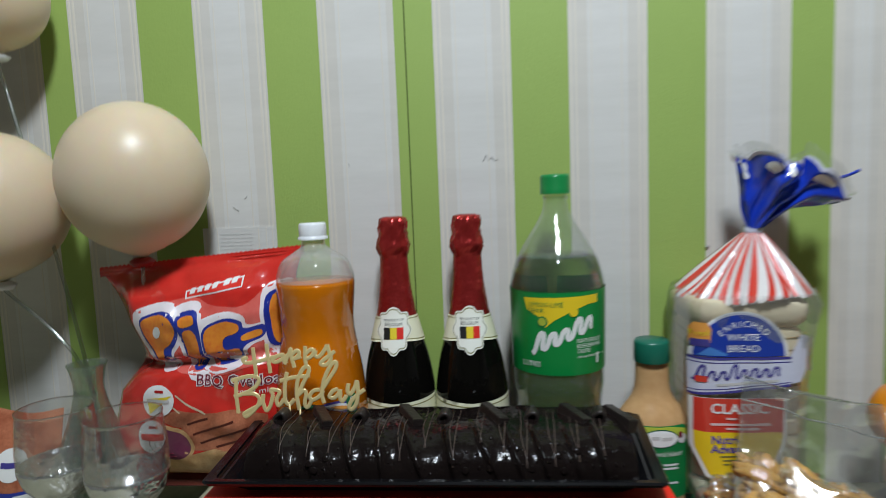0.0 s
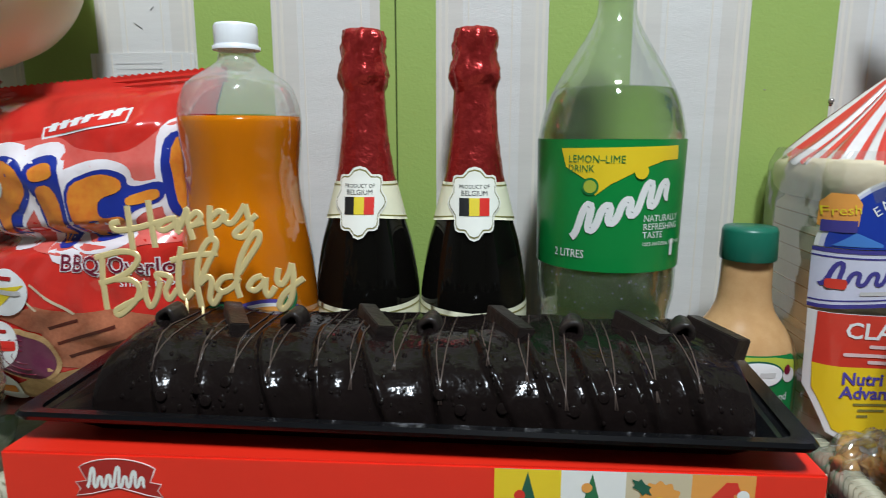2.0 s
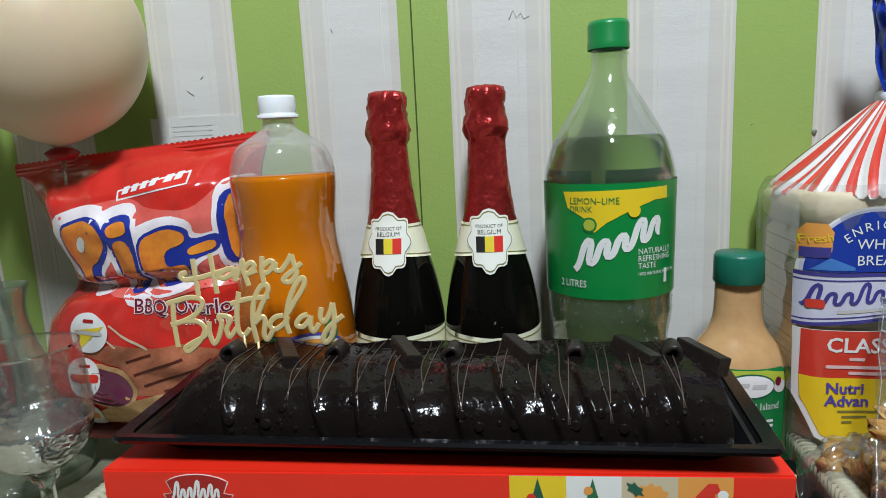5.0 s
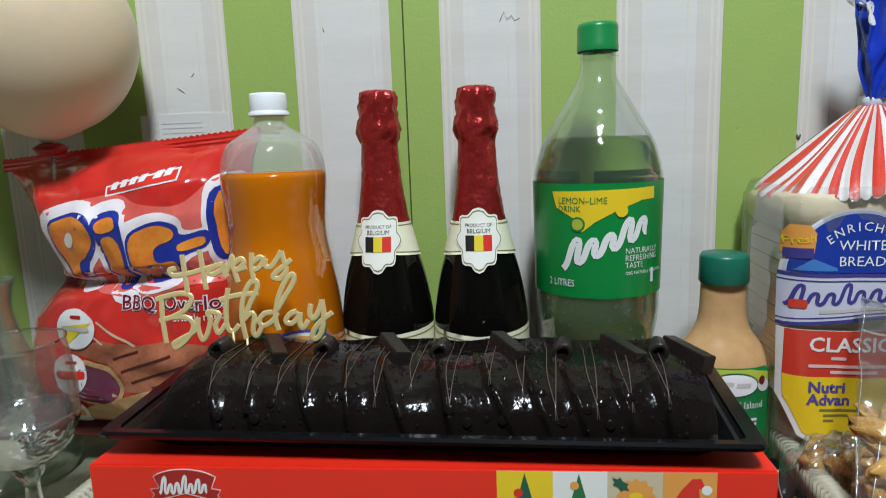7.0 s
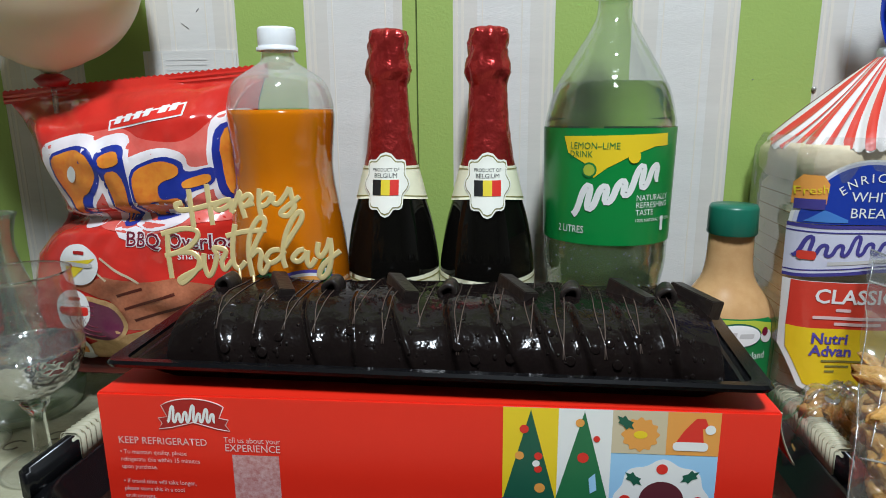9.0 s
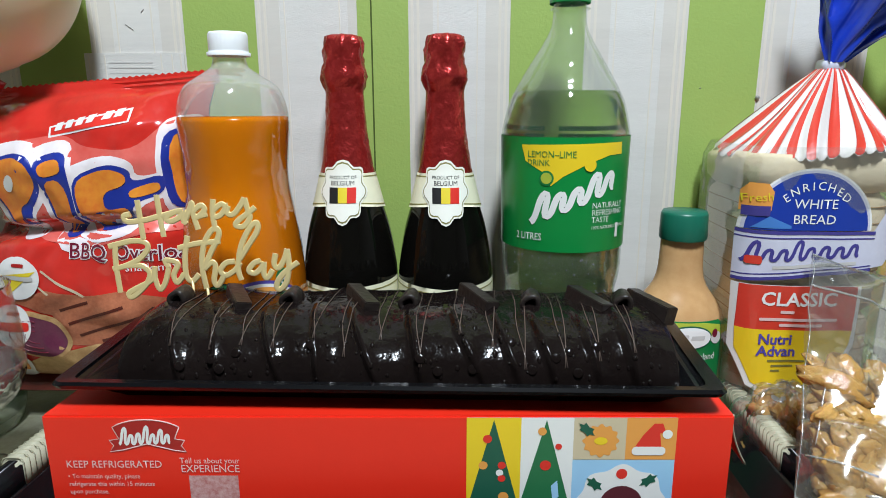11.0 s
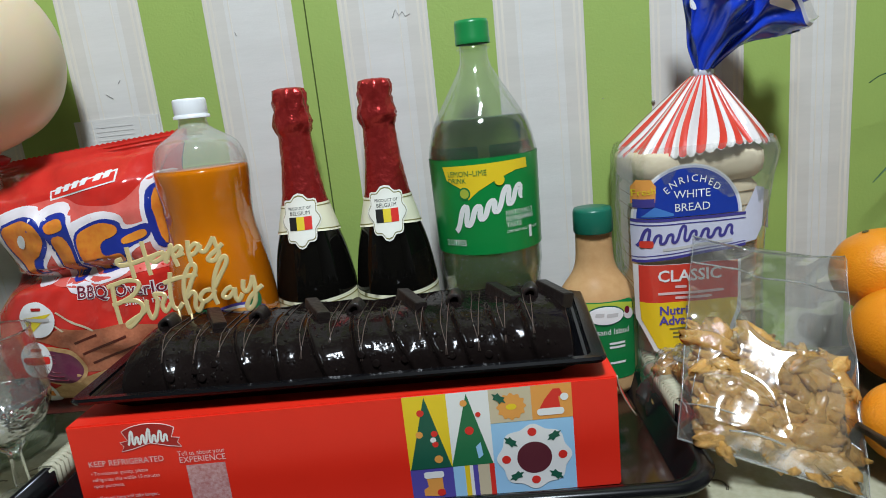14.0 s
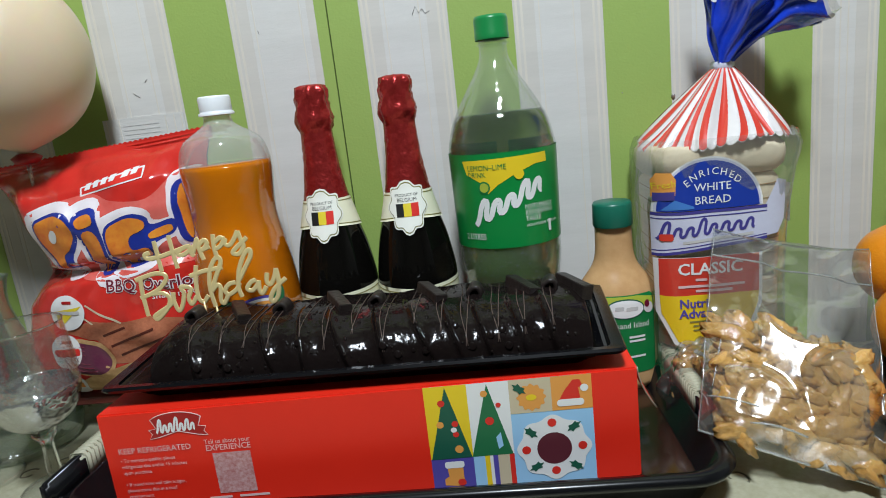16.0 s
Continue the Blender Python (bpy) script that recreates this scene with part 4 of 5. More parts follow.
print_on("green_seal", oval(0.037, 0.1330, 0.0065, 0.0088, 24), fon_up, "tree_b", fob, 0.0014, 0.004, "green oval seal")
write_on("B", 0.0085, 0.037, 0.1325, fon_up, "white", fob, off=0.0018)

# salad dressing bottle
DX, DY = 0.2395, -0.026
DRESS = [(0.0, TF + 0.003), (0.034, TF), (0.0385, 0.016), (0.0395, 0.03), (0.0402, 0.090), (0.0394, 0.101), (0.0360, 0.112), (0.0300, 0.1215), (0.0238, 0.1300), (0.0200, 0.138), (0.0181, 0.150), (0.0174, 0.172)]
dob = thing("dressing_bottle", (DX, DY, TF), "bottle of pinkish-tan salad dressing with teal cap", "bottle")
part("bottle_body", lathe(fine(DRESS), DX, DY, 48, 1.0, 0.78), "dressing", dob, "plastic body full of tan dressing")
part("cap", lathe([(0.0182, 0.1715), (0.0187, 0.173), (0.0185, 0.192), (0.0172, 0.1948), (0.0, 0.1952)], DX, DY, 60, ripple=lambda a, z: 0.0003 * math.sin(34 * a) if z < 0.191 else 0), "cap_teal", dob, "ribbed teal screw cap")
don = on_turned(DX, DY, DRESS, radians(6), 1.0, 0.78)
dlab = print_on("label", soft_rect(-0.034, 0.030, 0.030, 0.1085, 0.006), don, "label_dgreen", dob, 0.0006, 0.006, "dark green front label")
print_on("label_top", [(-0.032, 0.092), (0.0285, 0.092), (0.028, 0.104), (0.010, 0.1075), (-0.028, 0.1075)], don, "lime_print", dlab, 0.0009, 0.006)
print_on("oval_mark", oval(-0.002, 0.0955, 0.0185, 0.0098, 28), don, "tree", dlab, 0.0012, 0.005)
print_on("oval_mark", oval(-0.002, 0.0955, 0.0172, 0.0086, 28), don, "white", dlab, 0.0015, 0.005, "white oval mark")
for u0, u1, v in ((-0.012, -0.004, 0.0965), (-0.002, 0.009, 0.0955)):
    print_on("mark_bar", soft_rect(u0, v - 0.0018, u1, v + 0.0018, 0.0008, 0.2), don, "paper_line", dlab, 0.0018, 0.005)
print_on("onion_picture", oval(0.0215, 0.0945, 0.0058, 0.0052, 18), don, "stripe_white", dlab, 0.0013, 0.005)
print_on("onion_picture", oval(0.0195, 0.0985, 0.0030, 0.0036, 14), don, "wine_print", dlab, 0.0016, 0.005)
write_on("Thousand Island", 0.0082, -0.003, 0.0790, don, "white", dlab, off=0.0012, squeeze=0.9)
for v in (0.066, 0.062, 0.046):
    print_on("fine_bar", rect(0.0, v, 0.016, v + 0.0022), don, "white", dlab, 0.0012, 0.005)

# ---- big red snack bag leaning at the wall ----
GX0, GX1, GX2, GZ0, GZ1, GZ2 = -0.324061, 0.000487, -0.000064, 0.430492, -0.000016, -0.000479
BAGZ = 0.040
LEFT = ((0.0, -0.362), (0.06, -0.380), (0.25, -0.384), (0.42, -0.372), (0.53, -0.346), (0.60, -0.338), (0.72, -0.352), (0.85, -0.365), (1.0, -0.388))
RIGHT = ((0.0, -0.150), (0.25, -0.148), (0.5, -0.156), (0.72, -0.160), (0.9, -0.152), (1.0, -0.142))
DEPTH = ((0.0, 0.008), (0.06, 0.028), (0.16, 0.043), (0.35, 0.047), (0.52, 0.044), (0.62, 0.042), (0.75, 0.046), (0.86, 0.036), (0.94, 0.014), (0.965, 0.003), (1.0, 0.001))


def along(rows, t):
    return float(np.interp(t, [r[0] for r in rows], [r[1] for r in rows]))


def bag_top(x):
    return 0.2895 + (x + 0.366) * 0.080


def bag_front(x, z, off):
    t = min(1.0, max(0.0, (z - BAGZ) / (bag_top(x) - BAGZ)))
    xl, xr = along(LEFT, t), along(RIGHT, t)
    u = max(-1.0, min(1.0, (x - (xl + xr) / 2) / ((xr - xl) / 2)))
    d = along(DEPTH, t) * (1 - abs(u) ** 3.6) ** 0.72
    d -= 0.028 * math.exp(-((t - 0.560 - 0.02 * u) / 0.024) ** 2) * (0.55 - 0.45 * u)
    d += 0.0050 * noise.noise((5.0 * u, 1.2 * t, 3.0)) * math.exp(-((t - 0.88) / 0.10) ** 2) + 0.0028 * noise.noise((3.0 * u, 9.0 * t, 7.0)) * (1 - u * u) + 0.0016 * math.sin(21 * t + 5 * u) * (1 - u * u) + 0.0030 * noise.noise((7.0 * u, 11.0 * t, 1.0)) * (1 - u ** 4) * min(1.0, 8 * t * (1 - t))
    return Vector((x, -0.016 - max(d, -0.004) - off, z))


def bag_point(s, t):
    x0 = along(LEFT, t) + (along(RIGHT, t) - along(LEFT, t)) * s
    return bag_front(x0, BAGZ + t * (bag_top(x0) - BAGZ), 0)


def bag_back(s, t):
    p = bag_point(s, t)
    return Vector((p.x, -0.0145 + 0.75 * max(0.0, -0.016 - p.y), p.z))


bag = thing("snack_bag", (-0.25, -0.02, BAGZ), "puffed glossy red snack bag with barbecue pictures", "snack bag")
part("bag_film", sheet(bag_point, 64, 90), "bag_red", bag, "glossy red foil front")
part("bag_back", sheet(bag_back, 24, 30), "bag_back", bag, "silver foil back")
part("top_seal", solid(sheet(lambda s, t: (-0.388 + 0.246 * s, -0.0175 - 0.0006 * math.sin(60 * t), bag_top(-0.388 + 0.246 * s) - 0.010 + 0.0105 * t + (0.0014 * (round(s * 90) % 2) if t > 0.9 else 0)), 90, 6), 0.0012), "bag_red", bag, "crimped top seal", False)
part("bottom_seal", solid(sheet(lambda s, t: (-0.362 + 0.210 * s, -0.019 - 0.02 * (1 - t) + 0.0006 * math.sin(50 * t), BAGZ - 0.006 + 0.014 * t), 40, 6), 0.0012), "char", bag, "crimped dark bottom seal", False)


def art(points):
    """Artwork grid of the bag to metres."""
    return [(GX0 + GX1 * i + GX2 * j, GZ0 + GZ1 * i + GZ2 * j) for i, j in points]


def rounded(points):
    """The figure with its corners cut twice."""
    for _ in range(2):
        points = [q for (a, b), (c, d) in zip(points, points[1:] + points[:1]) for q in ((0.78 * a + 0.22 * c, 0.78 * b + 0.22 * d), (0.22 * a + 0.78 * c, 0.22 * b + 0.78 * d))]
    return points


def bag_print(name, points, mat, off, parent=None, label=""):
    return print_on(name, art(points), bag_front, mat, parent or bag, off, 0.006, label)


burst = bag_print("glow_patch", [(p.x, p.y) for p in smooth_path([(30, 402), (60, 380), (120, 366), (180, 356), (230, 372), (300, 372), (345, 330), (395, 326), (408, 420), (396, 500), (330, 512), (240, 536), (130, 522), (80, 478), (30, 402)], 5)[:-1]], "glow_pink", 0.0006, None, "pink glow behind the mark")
marks = (
    [(44, 410), (112, 384), (142, 390), (160, 428), (152, 462), (138, 482), (150, 508), (118, 516), (98, 496)],
    [(146, 392), (196, 378), (206, 418), (228, 520), (186, 526), (160, 440)],
    [(208, 424), (262, 398), (302, 404), (304, 428), (352, 412), (352, 446), (308, 462), (310, 496), (258, 514), (226, 500)],
    [(340, 342), (400, 334), (404, 470), (362, 474), (346, 410)],
)
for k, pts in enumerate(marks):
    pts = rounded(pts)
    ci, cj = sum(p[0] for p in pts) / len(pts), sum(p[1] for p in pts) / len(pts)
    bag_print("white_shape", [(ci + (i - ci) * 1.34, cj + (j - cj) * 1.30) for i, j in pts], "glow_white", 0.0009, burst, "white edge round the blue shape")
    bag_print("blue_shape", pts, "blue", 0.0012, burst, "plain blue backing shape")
for pts in (
    [(60, 418), (112, 396), (138, 406), (148, 432), (138, 462), (118, 476), (128, 500), (114, 504), (104, 488)],
    [(158, 402), (188, 392), (196, 414), (164, 424)],
    [(166, 436), (196, 428), (216, 510), (190, 516)],
    [(222, 430), (262, 410), (292, 416), (294, 434), (262, 446), (266, 474), (298, 466), (302, 486), (258, 502), (236, 490)],
    [(304, 440), (340, 426), (344, 442), (308, 454)],
    [(352, 352), (396, 346), (396, 458), (370, 462)],
):
    ci, cj = sum(p[0] for p in pts) / len(pts), sum(p[1] for p in pts) / len(pts)
    pts = [(ci + (i - ci) * 1.16, cj + (j - cj) * 1.10) for i, j in pts]
    bag_print("amber_shape", rounded(pts), "amber", 0.0016, burst, "plain amber shape")
bag_print("white_slot", oval(106, 436, 11, 15, 16, 0.3), "white", 0.0020, burst)
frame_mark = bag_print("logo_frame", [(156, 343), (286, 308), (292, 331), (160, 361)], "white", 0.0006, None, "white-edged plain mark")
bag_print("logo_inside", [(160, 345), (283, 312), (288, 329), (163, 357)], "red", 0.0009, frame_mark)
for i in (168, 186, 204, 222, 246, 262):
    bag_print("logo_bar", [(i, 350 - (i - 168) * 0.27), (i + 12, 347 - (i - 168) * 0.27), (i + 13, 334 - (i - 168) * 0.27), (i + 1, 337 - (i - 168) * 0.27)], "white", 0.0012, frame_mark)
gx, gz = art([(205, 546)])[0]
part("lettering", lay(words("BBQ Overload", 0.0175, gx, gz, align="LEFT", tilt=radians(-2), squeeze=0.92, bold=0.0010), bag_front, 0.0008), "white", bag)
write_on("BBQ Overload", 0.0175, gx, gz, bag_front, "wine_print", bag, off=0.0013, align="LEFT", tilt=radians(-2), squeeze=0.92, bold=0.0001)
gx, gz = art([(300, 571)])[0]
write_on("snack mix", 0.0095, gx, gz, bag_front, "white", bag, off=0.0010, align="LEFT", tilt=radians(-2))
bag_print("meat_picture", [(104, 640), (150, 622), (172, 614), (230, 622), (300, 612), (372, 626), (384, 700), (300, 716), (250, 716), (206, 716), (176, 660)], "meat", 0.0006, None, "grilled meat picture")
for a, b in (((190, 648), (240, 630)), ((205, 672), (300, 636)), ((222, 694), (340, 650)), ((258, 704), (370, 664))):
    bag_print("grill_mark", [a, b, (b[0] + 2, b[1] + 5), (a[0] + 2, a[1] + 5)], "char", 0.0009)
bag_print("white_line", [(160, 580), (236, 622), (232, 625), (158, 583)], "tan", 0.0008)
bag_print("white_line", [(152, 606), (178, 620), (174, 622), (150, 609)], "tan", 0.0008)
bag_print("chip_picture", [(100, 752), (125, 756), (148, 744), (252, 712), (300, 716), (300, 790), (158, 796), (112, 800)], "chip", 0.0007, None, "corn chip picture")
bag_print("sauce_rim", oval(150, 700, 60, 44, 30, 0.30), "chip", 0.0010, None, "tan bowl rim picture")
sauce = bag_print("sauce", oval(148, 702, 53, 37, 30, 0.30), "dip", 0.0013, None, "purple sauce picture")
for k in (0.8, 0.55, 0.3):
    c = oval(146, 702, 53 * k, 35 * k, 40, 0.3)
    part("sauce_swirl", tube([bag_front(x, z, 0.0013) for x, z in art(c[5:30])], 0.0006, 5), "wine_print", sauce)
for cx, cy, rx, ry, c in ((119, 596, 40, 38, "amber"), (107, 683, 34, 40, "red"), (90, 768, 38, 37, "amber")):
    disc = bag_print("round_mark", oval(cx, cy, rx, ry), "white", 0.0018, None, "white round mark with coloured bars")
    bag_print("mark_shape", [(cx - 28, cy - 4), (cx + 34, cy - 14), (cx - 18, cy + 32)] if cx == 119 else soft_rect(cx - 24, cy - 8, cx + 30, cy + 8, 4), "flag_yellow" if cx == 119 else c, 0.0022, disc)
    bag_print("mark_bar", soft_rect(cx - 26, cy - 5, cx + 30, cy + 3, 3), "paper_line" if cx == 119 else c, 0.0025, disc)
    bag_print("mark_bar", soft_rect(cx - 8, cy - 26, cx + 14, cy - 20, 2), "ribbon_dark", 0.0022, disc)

# ---- gold topper standing in the cake ----
TOP_S, TOP_A = 0.0001415, radians(-2.3)


def topper_at(i, j):
    x, z = (i - 1010) * TOP_S, (385 - j) * TOP_S
    return (-0.058 + x * math.cos(TOP_A) - z * math.sin(TOP_A), -0.115, 0.1715 + x * math.sin(TOP_A) + z * math.cos(TOP_A))


topper = thing("cake_topper", (-0.12, -0.115, 0.138), "shiny gold script birthday topper stuck in the cake", "cake topper")
UPPER = {
    "H": (((214, 105), (222, 190), (232, 300)), ((312, 75), (322, 170), (336, 285)), ((175, 178), (140, 190), (160, 216), (240, 205), (320, 182), (400, 158))),
    "a": (((440, 150), (395, 158), (352, 190), (378, 205), (425, 180), (443, 150), (438, 190), (456, 214)),),
    "p": (((440, 215), (478, 130), (486, 108), (492, 170), (512, 240)), ((490, 150), (530, 118), (548, 138), (520, 172), (494, 182), (560, 160))),
    "p_second": (((592, 85), (588, 165), (600, 245)), ((592, 140), (632, 108), (652, 124), (628, 162), (594, 176))),
    "y": (((640, 150), (664, 112), (660, 150), (690, 156), (728, 110), (748, 72)), ((748, 72), (760, 120), (772, 170), (738, 215), (700, 210), (716, 185), (760, 150), (800, 116))),
}
LOWER = {
    "B": (((86, 325), (82, 440), (94, 585)), ((52, 348), (110, 330), (180, 312), (240, 318), (250, 350), (210, 400), (140, 440), (66, 464)), ((140, 442), (215, 440), (252, 475), (235, 530), (190, 580), (150, 608), (136, 590), (170, 565), (250, 520), (280, 480))),
    "i": (((280, 440), (278, 500), (300, 560), (330, 520), (352, 440)),),
    "r": (((352, 440), (335, 410), (360, 405), (400, 420), (375, 480), (392, 520), (430, 470)),),
    "t": (((455, 275), (438, 380), (440, 480), (470, 508), (505, 470)), ((405, 340), (500, 312), (620, 296))),
    "h": (((540, 545), (522, 430), (535, 320), (575, 245), (608, 232), (612, 270), (572, 350), (535, 430)), ((535, 440), (572, 405), (590, 425), (580, 500), (600, 525), (632, 470))),
    "d": (((690, 395), (645, 405), (615, 445), (640, 470), (690, 440), (715, 400)), ((720, 490), (705, 430), (722, 320), (770, 220), (806, 192), (806, 235), (760, 310), (716, 380))),
    "a": (((820, 385), (785, 400), (758, 440), (790, 452), (824, 420), (836, 392), (834, 450), (852, 474), (880, 430)),),
    "y": (((895, 345), (888, 400), (910, 418), (940, 370), (954, 320)), ((954, 320), (962, 400), (948, 490), (915, 530), (898, 508), (930, 450), (1008, 384))),
}
for row in (UPPER, LOWER):
    for letter, strokes in row.items():
        bits = []
        for st in strokes:
            path = [Vector(topper_at(p.x, p.y)) for p in smooth_path(st, 5)]
            bits.append(tube(path, 0.0021, 8, 0.45))
            for v in bits[-1].verts:
                v.co.y = -0.115 + max(-0.0008, min(0.0008, v.co.y + 0.115))
        part("letter", join(*bits), "gold", topper, f'gold script letter "{letter[0]}"', False)
for i, j in ((470, 505), (545, 540)):
    a = topper_at(i, j)
    part("pin", tube([a, (a[0], -0.1155, 0.126)], 0.0010, 6), "gold", topper)

# ---- balloons on clear sticks ----


def balloon(x, y, z, r, foot, red, neck=None):
    ob = thing("balloon", (x, y, foot[2]), "round cream balloon on a clear plastic stick" if not red else "large cream balloon with a red clip on a clear stick", "balloon", "cream balloons")
    prof = [(0.0, -1.10), (0.05, -1.085), (0.10, -1.04), (0.30, -0.965)] + [(math.cos(a), math.sin(a)) for a in (radians(q) for q in range(-70, 86, 5))] + [(0.0, 1.0)]
    bm = lathe([(0.94 * r * q, z + r * w) for q, w in prof], x, y, 56)
    part("balloon_skin", bm, "balloon", ob)
    part("clip", lathe([(0.0, z - 1.20 * r), (0.010, z - 1.19 * r), (0.014, z - 1.12 * r), (0.008, z - 1.07 * r), (0.0, z - 1.07 * r)], x, y, 20), "knot" if red else "cap_white", ob, "red clip" if red else "white clip")
    part("stick", tube(smooth_path([(x, y, z - 1.18 * r), neck or ((x * 2 + foot[0]) / 3, (y * 2 + foot[1]) / 3, z - 1.18 * r - 0.35 * (z - 1.18 * r - foot[2])), foot]), 0.0022, 10), "stick", ob, "clear plastic stick")
    return ob


balloon(-0.323, -0.037, 0.391, 0.0834, (-0.375, 0.03, 0.0), True)
balloon(-0.487, -0.045, 0.367, 0.0815, (-0.370, -0.050, 0.0105), False, (-0.3965, -0.050, 0.178))
balloon(-0.489, -0.016, 0.606, 0.0625, (-0.378, -0.060, 0.0105), False, (-0.3905, -0.052, 0.182))

# ---- wrapped bread loaf ----
LX, LY = 0.3270, -0.012


def squarish(a, h, k=0.42):
    c, s = math.sin(a), -math.cos(a)
    return h * math.copysign(abs(c) ** k, c), h * math.copysign(abs(s) ** k, s)


def loaf_ring(h, z, n=64, k=0.42, dx=0.0035, wob=0.0, ph=0.0):
    return [(LX + dx + x * (1 + wob * math.sin(5 * a + ph)), LY + y * (1 + wob * math.cos(4 * a + ph)), z) for a in (2 * math.pi * j / n for j in range(n)) for x, y in (squarish(a, h, k),)]


bread = thing("bread_loaf", (LX, LY, 0.0), "white sliced bread in a clear bag with blue and red print", "bread")
for k, (z0, z1, h) in enumerate(((0.004, 0.118, 0.0555), (0.119, 0.214, 0.0553), (0.2145, 0.2440, 0.0590))):
    part("bread_block", loops([loaf_ring(h * 0.90, z0, wob=0.01, ph=k), loaf_ring(h * 0.98, z0 + 0.006, wob=0.012, ph=k), loaf_ring(h, (z0 + z1) / 2, wob=0.015, ph=k), loaf_ring(h * 0.985, z1 - 0.007, wob=0.015, ph=k), loaf_ring(h * 0.90, z1 - 0.001, wob=0.01, ph=k), loaf_ring(h * 0.5, z1, wob=0.0)]), "loaf", bread, "soft pale bread")
for z in [0.016 + 0.0125 * k for k in range(16)]:
    ph = 0 if z < 0.1185 else 1
    part("slice_gap", loops([loaf_ring(0.0550, z - 0.0005, wob=0.015, ph=ph), loaf_ring(0.0556, z, wob=0.015, ph=ph), loaf_ring(0.0550, z + 0.0005, wob=0.015, ph=ph)], False), "crust", bread)


def bag_ring(h, z, dx=0.0, n=96, fold=0.0, k=0.42, cnt=17):
    return [(LX + dx + x * (1 + fold * math.sin(cnt * a + 40 * z)), LY + y * (1 + fold * math.sin(cnt * a + 1)), z) for a in (2 * math.pi * j / n for j in range(n)) for x, y in (squarish(a, h, k),)]


part("clear_bag", loops([bag_ring(0.056, 0.002, 0.002, fold=0.01), bag_ring(0.0608, 0.010, 0.002, fold=0.012), bag_ring(0.0612, 0.06, 0.002, fold=0.010), bag_ring(0.0606, 0.118, 0.002, fold=0.010), bag_ring(0.0615, 0.17, 0.003, fold=0.010), bag_ring(0.0640, 0.215, 0.006, fold=0.012), bag_ring(0.0660, 0.236, 0.009, fold=0.014), bag_ring(0.0640, 0.249, 0.010, fold=0.02, k=0.55)], False), "cling", bread, "crinkled clear bag")
# gathered neck with red and white rays
N = 58


def ray(a, t):
    """The gathered film from its wide foot to the tie, with uneven folds."""
    r = 0.0650 * (1 - t) ** 0.92 + 0.0080 * t
    a2 = a + (0.22 * math.sin(3 * a + 0.5) + 0.14 * math.sin(7 * a + 1.3)) * t * (1.2 - t)
    x, y = squarish(a2, r, 0.90 + 0.10 * t)
    f = 1 + (0.11 * math.sin(11 * a) + 0.10 * math.sin(19 * a + 2)) * (0.15 + t) * (1.3 - t)
    foot = -0.0028 * abs(math.sin(a * N / 2)) ** 0.5 * (1 - t) ** 6
    dip = (0.0030 * math.sin(a * 2.0 + 0.6) + 0.0016 * math.sin(5 * a)) * (1 - t)
    sag = -0.006 * math.sin(math.pi * t) * (0.5 + 0.5 * math.sin(4 * a + 1))
    return Vector((LX + 0.010 + 0.0125 * t + x * f, LY + y * f, 0.2435 + dip + foot + sag + 0.064 * t))


neck = part("gathered_neck", sheet(lambda s, t: ray(2 * math.pi * s, t), N * 4, 16, True), "stripe_white", bread, "white gathered film with red rays")
for k in range(N // 2):
    w = 0.48 + 0.08 * math.sin(k * 2.7)
    a0, a1 = 2 * math.pi * (2 * k + 0.5 - w) / N, 2 * math.pi * (2 * k + 0.5 + w) / N
    bm = sheet(lambda s, t: ray(a0 + (a1 - a0) * s, 0.012 + t * 0.975) + Vector((math.sin(a0 + (a1 - a0) * s), -math.cos(a0 + (a1 - a0) * s), 0.3)) * 0.0006, 5, 16)
    part("red_ray", bm, "stripe_red", neck, "red printed ray")
part("tie", lathe([(0.006, 0.303), (0.0098, 0.305), (0.0102, 0.310), (0.0092, 0.313), (0.006, 0.314)], LX + 0.0225, LY, 24, ripple=lambda a, z: 0.0008 * math.sin(5 * a)), "lavender", bread, "pale blue tie")
TX, TZ = LX + 0.0225, 0.311


def tuft(a, t):
    """The flared, crumpled film above the tie, leaning to one side."""
    a = a + 0.20 * math.sin(3 * a + 4 * t) * t
    spread = 0.0080 + 0.046 * t ** 0.85
    side = math.sin(a)
    x = side * spread * (0.92 + 0.09 * math.sin(6 * a + 2 * t) + 0.06 * math.sin(13 * a + 5 * t) * t) + 0.034 * t + 0.003 * math.sin(9 * t + 5 * a) * t
    y = -math.cos(a) * spread * 0.55 * (1 + 0.38 * math.sin(5 * a + 1 + 3 * t) + 0.22 * math.sin(11 * a - 4 * t))
    lobe = 0.010 * abs(math.sin(6.5 * a)) ** 0.6
    z = TZ + (0.062 * t ** 0.85 + lobe * t ** 4) * (1 - 0.66 * max(0.0, side) ** 1.6 * t) + 0.006 * t * math.sin(5 * a + 6 * t)
    return Vector((TX + x, LY - 0.006 + y, z))


def tuft_out(a, t, d):
    c = tuft(a, t)
    n = (tuft(a + 0.03, t) - tuft(a - 0.03, t)).cross(tuft(a, min(1, t + 0.03)) - tuft(a, t - 0.03)).normalized()
    if n.dot(Vector((math.sin(a), -math.cos(a), 0))) < 0:
        n = -n
    return c + n * d


